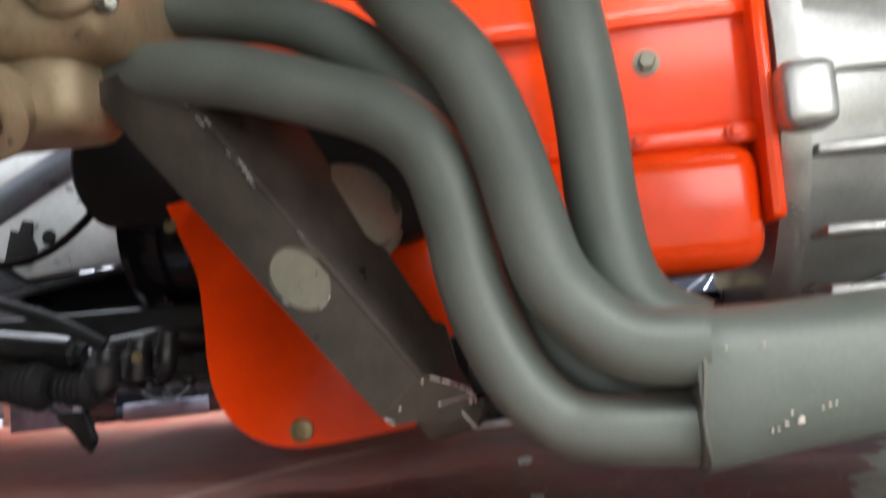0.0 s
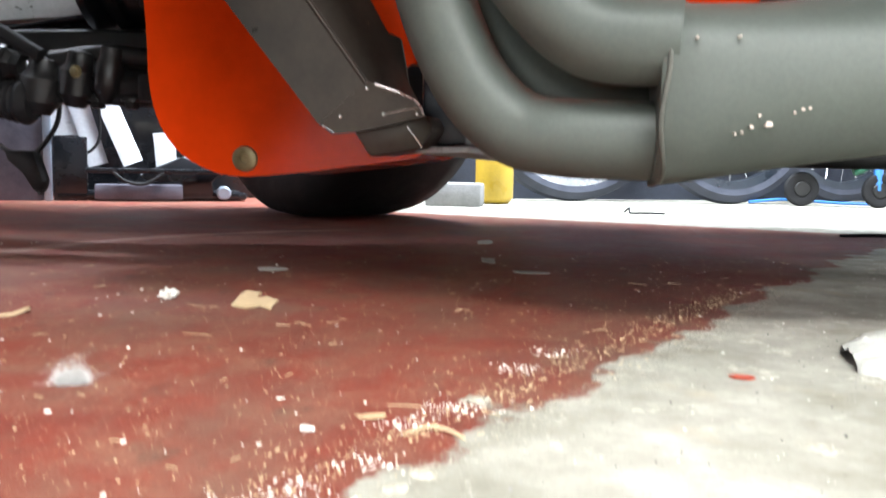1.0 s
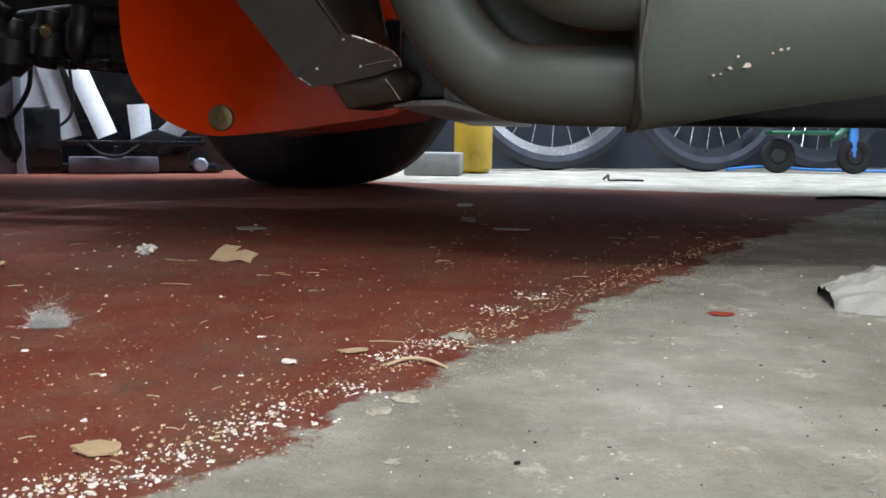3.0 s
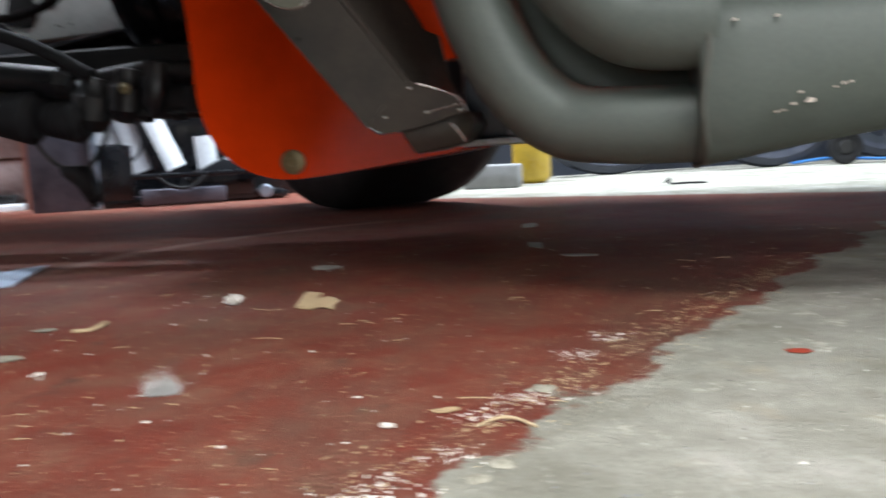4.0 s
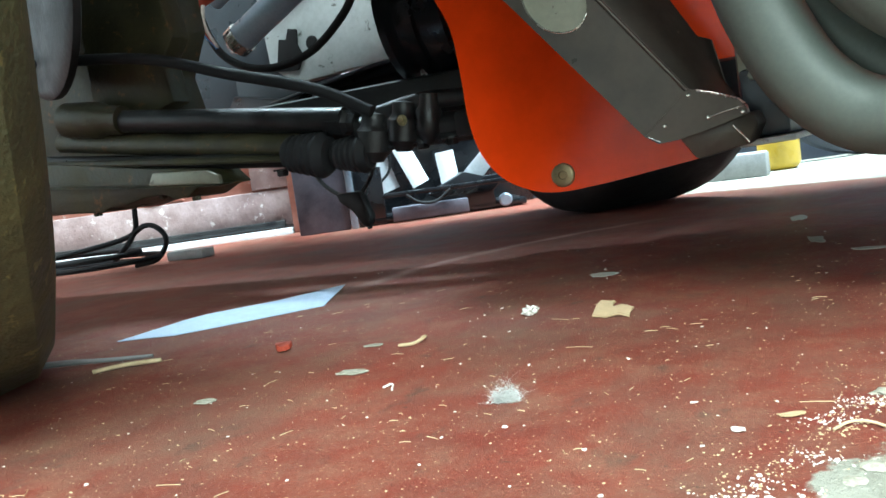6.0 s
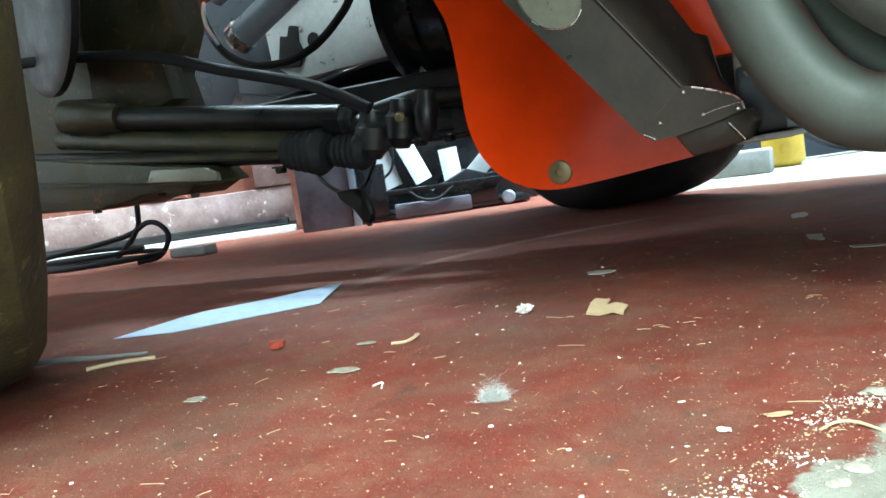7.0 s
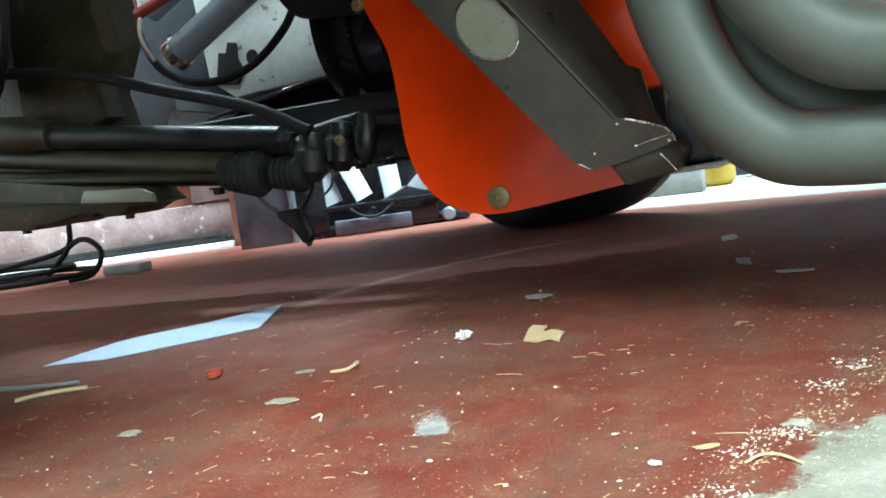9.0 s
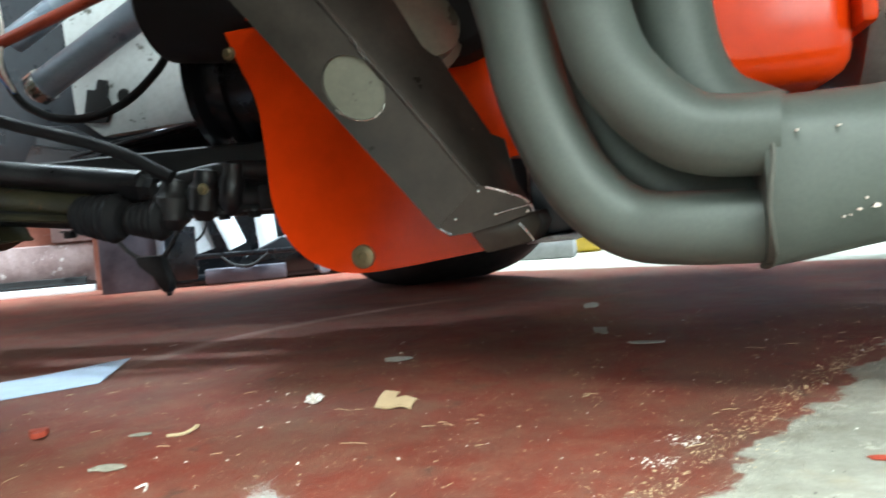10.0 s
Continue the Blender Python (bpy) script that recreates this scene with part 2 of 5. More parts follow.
    mul = nt.nodes.new("ShaderNodeMix")
    mul.data_type, mul.blend_type = "RGBA", "MULTIPLY"
    mul.inputs["Factor"].default_value = 1.0
    nt.links.new(con, mul.inputs["A"]), nt.links.new(pits, mul.inputs["B"])
    col = mix(nt, mask, mul.outputs["Result"], red)
    nt.links.new(col, b.inputs["Base Color"])
    nt.links.new(ramp(nt, mask, [(0, (0.85, 0.85, 0.85)), (1, (0.62, 0.62, 0.62))]), b.inputs["Roughness"])
    h = calc("ADD", calc("MULTIPLY", noise_node(nt, 320, 5.0, 0.8), 0.9), calc("ADD", calc("MULTIPLY", mask, 0.35), noise_node(nt, 22, 5.0)))
    b.inputs["Specular IOR Level"].default_value = 0.3
    bump(nt, b, h, 0.8, 0.002)
    return m


FLOOR = floor_material()


# ---- mesh tools ----
def thing(name, base, label, category, group="", kind="", turn=0.0):
    ob = new(name)
    ob.matrix_basis = pose(*base, 0, 0, turn)
    ob.empty_display_size = 0.05
    return tagged(ob, label, category, group, kind)


def link_mesh(name, bm, material, smooth=38):
    bmesh.ops.recalc_face_normals(bm, faces=bm.faces)
    me = bpy.data.meshes.new(name)
    bm.to_mesh(me)
    bm.free()
    me.materials.append(material)
    for p in me.polygons:
        p.use_smooth = True
    me.set_sharp_from_angle(angle=radians(smooth))
    return new(name, me)


def part(name, bm, material, parent, label="", smooth=38):
    """One mesh, built in world metres, under a thing or under a part."""
    ob = link_mesh(name, bm, material, smooth)
    ob.parent = parent
    if parent.parent is None:
        ob.matrix_parent_inverse = parent.matrix_basis.inverted()
    return tagged(ob, label)


def single(name, bm, material, label, category, group="", kind="", smooth=38):
    return tagged(link_mesh(name, bm, material, smooth), label, category, group, kind)


def box(lo, hi, bevel=0.004, seg=2, m=None, bm=None):
    b = bmesh.new()
    bmesh.ops.create_cube(b, size=1.0)
    for v in b.verts:
        v.co = Vector([lo[i] + (v.co[i] + 0.5) * (hi[i] - lo[i]) for i in range(3)])
    if bevel:
        bmesh.ops.bevel(b, geom=b.edges[:], offset=bevel, segments=seg, affect="EDGES", profile=0.5)
    if m is not None:
        b.transform(m)
    return join(bm, b)


def join(bm, b):
    if bm is None:
        return b
    me = bpy.data.meshes.new("tmp")
    b.to_mesh(me)
    b.free()
    bm.from_mesh(me)
    bpy.data.meshes.remove(me)
    return bm


def aim(p, axis):
    """A matrix at p whose z runs along axis."""
    q = Vector(axis).to_track_quat("Z", "Y").to_matrix().to_4x4()
    return Matrix.Translation(p) @ q


def lathe(p, axis, profile, seg=32, bm=None):
    """Turned body: profile rows of (along the axis, radius)."""
    b = bmesh.new()
    m = aim(p, axis)
    rings = []
    for h, r in profile:
        if r <= 1e-6:
            rings.append([b.verts.new(m @ Vector((0, 0, h)))])
        else:
            rings.append([b.verts.new(m @ Vector((r * math.cos(2 * math.pi * k / seg), r * math.sin(2 * math.pi * k / seg), h))) for k in range(seg)])
    for a, c in zip(rings, rings[1:]):
        for k in range(seg):
            q = [a[k % len(a)], a[(k + 1) % len(a)], c[(k + 1) % len(c)], c[k % len(c)]]
            q = list(dict.fromkeys(q))
            if len(q) > 2:
                b.faces.new(q)
    for ring in (rings[0], rings[-1]):
        if len(ring) > 1 and profile[0] != profile[-1]:
            b.faces.new(ring)
    return join(bm, b)


def drum(p, axis, r, length, bevel=0.003, seg=28, bm=None):
    return lathe(p, axis, [(0, 0), (0, r - bevel), (bevel, r), (length - bevel, r), (length, r - bevel), (length, 0)], seg, bm)


def curve_points(pts, steps=8):
    p = [Vector(a) for a in pts]
    p = [2 * p[0] - p[1]] + p + [2 * p[-1] - p[-2]]
    out = []
    for i in range(1, len(p) - 2):
        a, b, c, d = p[i - 1:i + 3]
        for k in range(steps):
            t = k / steps
            out.append(0.5 * ((2 * b) + (c - a) * t + (2 * a - 5 * b + 4 * c - d) * t * t + (3 * b - a - 3 * c + d) * t ** 3))
    return out + [p[-2]]


def pipe(pts, r, seg=16, steps=8, bm=None, taper=None, flat=1.0):
    """A round bar or tube along a smooth line; taper: radius at the end."""
    line = curve_points(pts, steps)
    b = bmesh.new()
    rings, side = [], None
    for i, c in enumerate(line):
        d = (line[min(i + 1, len(line) - 1)] - line[max(i - 1, 0)]).normalized()
        if side is None:
            side = d.orthogonal().normalized()
        side = (side - d * side.dot(d)).normalized()
        up = d.cross(side)
        rr = r if taper is None else r + (taper - r) * i / (len(line) - 1)
        rings.append([b.verts.new(c + rr * (math.cos(2 * math.pi * k / seg) * side + flat * math.sin(2 * math.pi * k / seg) * up)) for k in range(seg)])
    for a, c in zip(rings, rings[1:]):
        for k in range(seg):
            b.faces.new((a[k], a[(k + 1) % seg], c[(k + 1) % seg], c[k]))
    b.faces.new(rings[0]), b.faces.new(rings[-1])
    return join(bm, b)


def slab(outline, way, bevel=0.002, bm=None):
    """A flat plate: the outline's corners in space, thickened along way."""
    b = bmesh.new()
    vs = [b.verts.new(p) for p in outline]
    f = b.faces.new(vs)
    got = bmesh.ops.extrude_face_region(b, geom=[f])
    bmesh.ops.translate(b, verts=[g for g in got["geom"] if isinstance(g, bmesh.types.BMVert)], vec=way)
    if bevel:
        bmesh.ops.bevel(b, geom=b.edges[:], offset=bevel, segments=2, affect="EDGES", profile=0.5)
    return join(bm, b)


def bolt(p, axis, r, bm=None):
    """A hexagonal head on a washer."""
    bm = lathe(p, axis, [(0, 0), (0, r * 1.45), (r * 0.25, r * 1.45), (r * 0.25, 0)], 20, bm)
    a = Vector(axis).normalized()
    return lathe(Vector(p) + a * r * 0.25, axis, [(0, 0), (0, r), (r * 0.7, r), (r * 0.9, r * 0.8), (r * 0.9, 0)], 6, bm)


def ground(x, y):
    """The floor's height: level near the camera, falling a little beyond the ridge."""
    t = min(1.0, max(0.0, (y - 0.75) / 0.75))
    return -0.020 * t * t * (3 - 2 * t)


# ---- the garage ----
WALL = Matrix.Translation((-1.86, 1.66, 0)) @ Matrix.Rotation(radians(28), 4, "Z")   # u along the far wall, v through it


def floor():
    b = bmesh.new()
    nx, ny = 60, 120
    grid = [[b.verts.new((-4.5 + 10.5 * i / nx, -4.6 + 10.6 * j / ny, 0)) for i in range(nx + 1)] for j in range(ny + 1)]
    for row in grid:
        for v in row:
            v.co.z = ground(v.co.x, v.co.y)
    for j in range(ny):
        for i in range(nx):
            b.faces.new((grid[j][i], grid[j][i + 1], grid[j + 1][i + 1], grid[j + 1][i]))
    single("floor", b, FLOOR, "worn dark red floor paint over bare grey concrete", "floor", kind="structure")


floor()


def walls():
    L, R, N, H = -1.1, 4.4, -4.6, 2.45
    for name, lo, hi in (("wall_north", (0.84, 0.0, -0.05), (R, 0.15, H)), ("wall_west", (L - 0.15, N, -0.05), (L, 0.0, H)),
                         ("wall_east", (R, N, -0.05), (R + 0.15, 0.15, H)), ("wall_south", (L - 0.15, N - 0.15, -0.05), (R + 0.15, N, H))):
        dark = name == "wall_north"
        single(name, box(lo, hi, 0, m=WALL), SLATE if dark else PLASTER, "dark slate-painted garage wall" if dark else "rough grey-white rendered garage wall", "wall", kind="structure")
    single("wall_north_over_door", box((L - 0.15, 0.0, 2.06), (0.84, 0.15, H), 0, m=WALL), PLASTER, "grey-white rendered wall above the door", "wall", kind="structure")
    single("ceiling", box((L - 0.15, N - 0.15, H), (R + 0.15, 0.15, H + 0.1), 0, m=WALL), CEILING, "pale boarded garage ceiling", "ceiling", kind="structure")


walls()


def wall_pt(u, v, z):
    return WALL @ Vector((u, v, z))


def door():
    d = thing("door_1", wall_pt(0.0, 0.0, -0.02), "worn red-painted timber garage door with a peeling pale bottom rail", "door", kind="structure", turn=28)
    L, R = -1.05, 0.62
    part("door_leaf", box((L, 0.03, 0.10), (R, 0.07, 2.04), 0.003, m=WALL), DOORRED, d)
    part("bottom_rail", box((L, 0.015, 0.005), (R, 0.075, 0.105), 0.004, m=WALL), DOORPALE, d, "peeling pale pink bottom rail")
    part("stile", box((R - 0.10, 0.012, 0.11), (R, 0.03, 2.04), 0.003, m=WALL), DOORPALE, d)
    for u in (-0.62, -0.2, 0.22):
        part("stile", box((u, 0.012, 0.11), (u + 0.05, 0.03, 2.04), 0.003, m=WALL), DOORRED, d)
    # diagonal brace
    br = slab([WALL @ Vector(p) for p in ((0.29, 0.018, 0.11), (0.33, 0.018, 0.11), (0.10, 0.018, 0.42), (0.06, 0.018, 0.42))], WALL.to_3x3() @ Vector((0, 0.012, 0)), 0.001)
    part("brace", br, DOORRED, d)
    part("frame_post", box((R + 0.003, -0.02, -0.02), (R + 0.12, 0.12, 2.06), 0.004, m=WALL), DOORRED, d)
    part("reveal", box((R + 0.123, -0.004, -0.02), (R + 0.218, 0.14, 2.06), 0.003, m=WALL), PLASTER, d, "scuffed grey reveal")
    part("threshold", box((L, -0.05, -0.03), (R, 0.012, -0.004), 0.004, m=WALL), SILL, d, "bright white metal threshold strip")
    part("weather_bar", box((L, -0.012, 0.0), (R - 0.02, 0.012, 0.018), 0.003, m=WALL), GREASE, d, "dark weather bar")


door()


# ---- the car: exhaust header ----
def header():
    h = thing("exhaust_header", (0.15, 0.50, 0.09), "four-into-one exhaust header in dull grey heat paint, hung beside the engine", "exhaust header")
    a = [(-0.30, 0.60, 0.372), (-0.22, 0.575, 0.352), (-0.165, 0.553, 0.341), (-0.122, 0.543, 0.330), (-0.071, 0.535, 0.311), (-0.028, 0.53, 0.292), (0.000, 0.525, 0.264), (0.014, 0.52, 0.221),
         (0.021, 0.516, 0.183), (0.032, 0.514, 0.149), (0.048, 0.512, 0.119), (0.071, 0.510, 0.099), (0.100, 0.502, 0.094), (0.146, 0.494, 0.093)]
    b = [(-0.05, 0.60, 0.42), (-0.010, 0.535, 0.362), (0.024, 0.515, 0.316), (0.045, 0.508, 0.265), (0.056, 0.500, 0.222), (0.066, 0.494, 0.186),
         (0.080, 0.490, 0.164), (0.098, 0.487, 0.147), (0.116, 0.484, 0.140), (0.146, 0.480, 0.138)]
    c = [(0.085, 0.60, 0.43), (0.090, 0.548, 0.36), (0.098, 0.538, 0.285), (0.101, 0.532, 0.222), (0.107, 0.527, 0.182), (0.120, 0.522, 0.158), (0.146, 0.515, 0.142)]
    e = [(-0.30, 0.64, 0.44), (-0.19, 0.60, 0.405), (-0.11, 0.580, 0.382), (-0.063, 0.572, 0.358), (-0.026, 0.565, 0.326), (0.009, 0.56, 0.28), (0.032, 0.555, 0.222), (0.048, 0.551, 0.175),
         (0.070, 0.547, 0.135), (0.105, 0.540, 0.110), (0.146, 0.525, 0.103)]
    for line, r, end in ((a, 0.0226, 0.0194), (b, 0.0215, 0.0205), (c, 0.0215, 0.0215), (e, 0.0205, 0.0205)):
        part("primary_tube", pipe(line, r, 28, 10, taper=end), HEADER, h)
    # collector: a pinched four-lobed mouth that closes to one round pipe
    bm = bmesh.new()
    rings = []
    rows = [(0.136, 0.497, 0.115, 0.036, 0.043), (0.139, 0.497, 0.115, 0.038, 0.0455), (0.155, 0.496, 0.116, 0.038, 0.0435), (0.185, 0.495, 0.119, 0.038, 0.040),
            (0.225, 0.494, 0.1235, 0.037, 0.0375), (0.29, 0.493, 0.130, 0.036, 0.036), (0.42, 0.49, 0.140, 0.035, 0.035), (0.9, 0.5, 0.155, 0.035, 0.035)]
    for x, y, z, ry, rz in rows:
        ring = []
        for k in range(40):
            t = 2 * math.pi * k / 40
            lobe = 1 + 0.05 * max(0, 1 - (x - 0.136) / 0.07) * math.cos(4 * t + math.pi)
            ring.append(bm.verts.new((x, y + ry * lobe * math.cos(t), z + rz * lobe * math.sin(t))))
        rings.append(ring)
    for p, q in zip(rings, rings[1:]):
        for k in range(40):
            bm.faces.new((p[k], p[(k + 1) % 40], q[(k + 1) % 40], q[k]))
    bm.faces.new(rings[0])
    col = part("collector", bm, HEADER, h)
    loop = [(0.138 + 0.0015 * math.sin(5 * t), 0.497 + 0.0378 * (1 - 0.05 * math.cos(4 * t)) * math.cos(t), 0.115 + 0.0450 * (1 - 0.05 * math.cos(4 * t)) * math.sin(t)) for t in [2 * math.pi * k / 24 for k in range(25)]]
    part("weld_bead", pipe(loop, 0.0013, 8, 4), WELD, col, "dark weld bead")
    rnd = random.Random(5)
    # bare scratches on the collector's side
    for x, z, s in ((0.182, 0.100, 0.0019), (0.175, 0.099, 0.0011), (0.178, 0.104, 0.0008), (0.196, 0.107, 0.0012), (0.1925, 0.1055, 0.0008), (0.168, 0.096, 0.0008), (0.171, 0.0965, 0.0007), (0.199, 0.1075, 0.0009), (0.150, 0.1375, 0.0009), (0.168, 0.138, 0.0009)):
        bm = bmesh.new()
        n = 7
        ring = [bm.verts.new((x + s * rnd.uniform(0.6, 1.2) * math.cos(6.28 * k / n), 0.4585, z + 0.7 * s * rnd.uniform(0.5, 1.2) * math.sin(6.28 * k / n))) for k in range(n)]
        f = bm.faces.new(ring)
        got = bmesh.ops.extrude_face_region(bm, geom=[f])
        bmesh.ops.translate(bm, verts=[g for g in got["geom"] if isinstance(g, bmesh.types.BMVert)], vec=(0, 0.008, 0))
        part("scratch", bm, SCRATCH, col, "bare metal scratch")


header()


# ---- the car: engine ----
def pressed(prof, y0, y1, r):
    """A pressed pan: an x, z outline drawn from y0 to y1, its front edge rounded by r."""
    line = [(p.x, p.z) for p in curve_points([(x, 0, z) for x, z in prof], 4)]
    n = len(line)
    inward = []
    for k in range(n):
        (ax, az), (bx, bz) = line[max(k - 1, 0)], line[min(k + 1, n - 1)]
        d = math.hypot(bx - ax, bz - az)
        inward.append((-(bz - az) / d, (bx - ax) / d))
    bm = bmesh.new()
    rows = []
    for k in range(7):
        a = math.pi / 2 * k / 6
        back, cut = r * (1 - math.sin(a)), r * (1 - math.cos(math.pi / 2 - a))
        rows.append([bm.verts.new((x + i * cut, y0 + back, z + j * cut)) for (x, z), (i, j) in zip(line, inward)])
    rows.insert(0, [bm.verts.new((x, y1, z)) for x, z in line])
    for p, q in zip(rows, rows[1:]):
        for k in range(n - 1):
            bm.faces.new((p[k], p[k + 1], q[k + 1], q[k]))
        bm.faces.new((p[n - 1], p[0], q[0], q[n - 1]))
    bm.faces.new(rows[-1]), bm.faces.new(rows[0])
    return bm


def engine():
    e = thing("engine", (0.0, 0.85, 0.067), "orange enamelled car engine with deep oil pan and alloy bell housing", "engine")
    part("engine_block", box((-0.21, 0.672, 0.285), (0.238, 1.02, 0.62), 0.012, 3), ORANGE, e)
    part("block_skirt", box((-0.22, 0.664, 0.276), (0.236, 1.03, 0.290), 0.003), ORANGE, e, "orange pan rail flange")
    # deep front well of the pan: its bottom climbs to the rear, its edges are rounded
    prof = [(-0.252, 0.276), (-0.240, 0.245), (-0.228, 0.215), (-0.224, 0.175), (-0.222, 0.135), (-0.214, 0.106), (-0.198, 0.085), (-0.176, 0.0725), (-0.150, 0.0675), (-0.110, 0.0705), (-0.065, 0.0765), (-0.030, 0.0815), (-0.012, 0.0850), (-0.004, 0.092), (0.0, 0.115), (0.012, 0.20), (0.05, 0.276)]
    well = part("oil_pan", pressed(prof, 0.693, 0.88, 0.014), ORANGE, e, "deep orange oil pan")
    part("drain_plug", lathe((-0.145, 0.697, 0.081), (0, -1, 0), [(0, 0), (0, 0.0115), (0.002, 0.0115), (0.0025, 0.0100), (0.007, 0.0095), (0.008, 0.0080), (0.008, 0.0035), (0.0065, 0.003), (0.0065, 0)], 28), BRASS, well, "aged steel drain plug")
    part("pan_rear", box((0.03, 0.655, 0.182), (0.226, 1.02, 0.277), 0.022, 4), ORANGE, e, "shallow rear of the orange oil pan")
    for x in (-0.19, -0.13, -0.07, 0.0, 0.07, 0.14, 0.21):
        part("pan_bolt", bolt((x, 0.662, 0.283), (0, -1, 0), 0.005), ORANGE, e)
    part("block_bolt", bolt((0.152, 0.672, 0.345), (0, -1, 0), 0.007), DISC, e, "plain steel bolt head")
    part("block_rib", box((-0.1, 0.664, 0.372), (0.25, 0.676, 0.384), 0.003), ORANGE, e)
    part("rear_flange", box((0.226, 0.648, 0.215), (0.238, 1.03, 0.46), 0.005), ORANGE, e)
    part("timing_cover", box((-0.262, 0.74, 0.255), (-0.21, 0.98, 0.52), 0.014, 3), ORANGE, e)
    part("cover_bolt", bolt((-0.249, 0.693, 0.258), (0, -1, 0), 0.004), BRASS, e, "bright bolt head")
    bell = part("bell_housing", lathe((0.240, 0.85, 0.34), (1, 0, 0), [(0, 0), (0, 0.205), (0.012, 0.21), (0.02, 0.21), (0.024, 0.19), (0.12, 0.172), (0.3, 0.11), (0.5, 0.09), (0.5, 0)], 48), ALLOY, e, "cast aluminium bell housing")
    for z in (0.20, 0.26, 0.32, 0.38):
        part("rib", box((0.264, 0.655, z), (0.38, 0.70, z + 0.008), 0.003), ALLOY, bell)
    part("lug", box((0.236, 0.625, 0.275), (0.275, 0.66, 0.325), 0.01, 3), ALLOY, bell)
    part("sump_flange", box((0.262, 0.655, 0.150), (0.40, 0.70, 0.165), 0.003), ALLOY, bell)
    # front pulleys
    cp = part("crank_pulley", lathe((-0.351, 0.86, 0.272), (1, 0, 0), [(0, 0), (0, 0.07), (0.004, 0.078), (0.012, 0.078), (0.018, 0.066), (0.026, 0.066), (0.032, 0.078), (0.044, 0.08), (0.046, 0.074), (0.052, 0.074), (0.054, 0.08), (0.075, 0.08), (0.078, 0.07), (0.078, 0)], 48), BLACK, e, "black crank pulley with belt grooves")
    part("hub", drum((-0.275, 0.86, 0.272), (1, 0, 0), 0.03, 0.03), GREASE, cp)
    part("oil_filter", lathe((-0.342, 0.76, 0.332), (0.97, -0.1, -0.12), [(0, 0), (0, 0.050), (0.01, 0.060), (0.10, 0.060), (0.11, 0.054), (0.15, 0.054), (0.155, 0.046), (0.17, 0.046), (0.17, 0)], 40), RUBBER, e, "black canister")
    part("fuel_pump", lathe((-0.055, 0.672, 0.287), (0, -1, 0), [(0, 0), (0, 0.066), (0.03, 0.066), (0.04, 0.058), (0.045, 0.03), (0.045, 0)], 36), RUBBER, e, "black pump body")


engine()


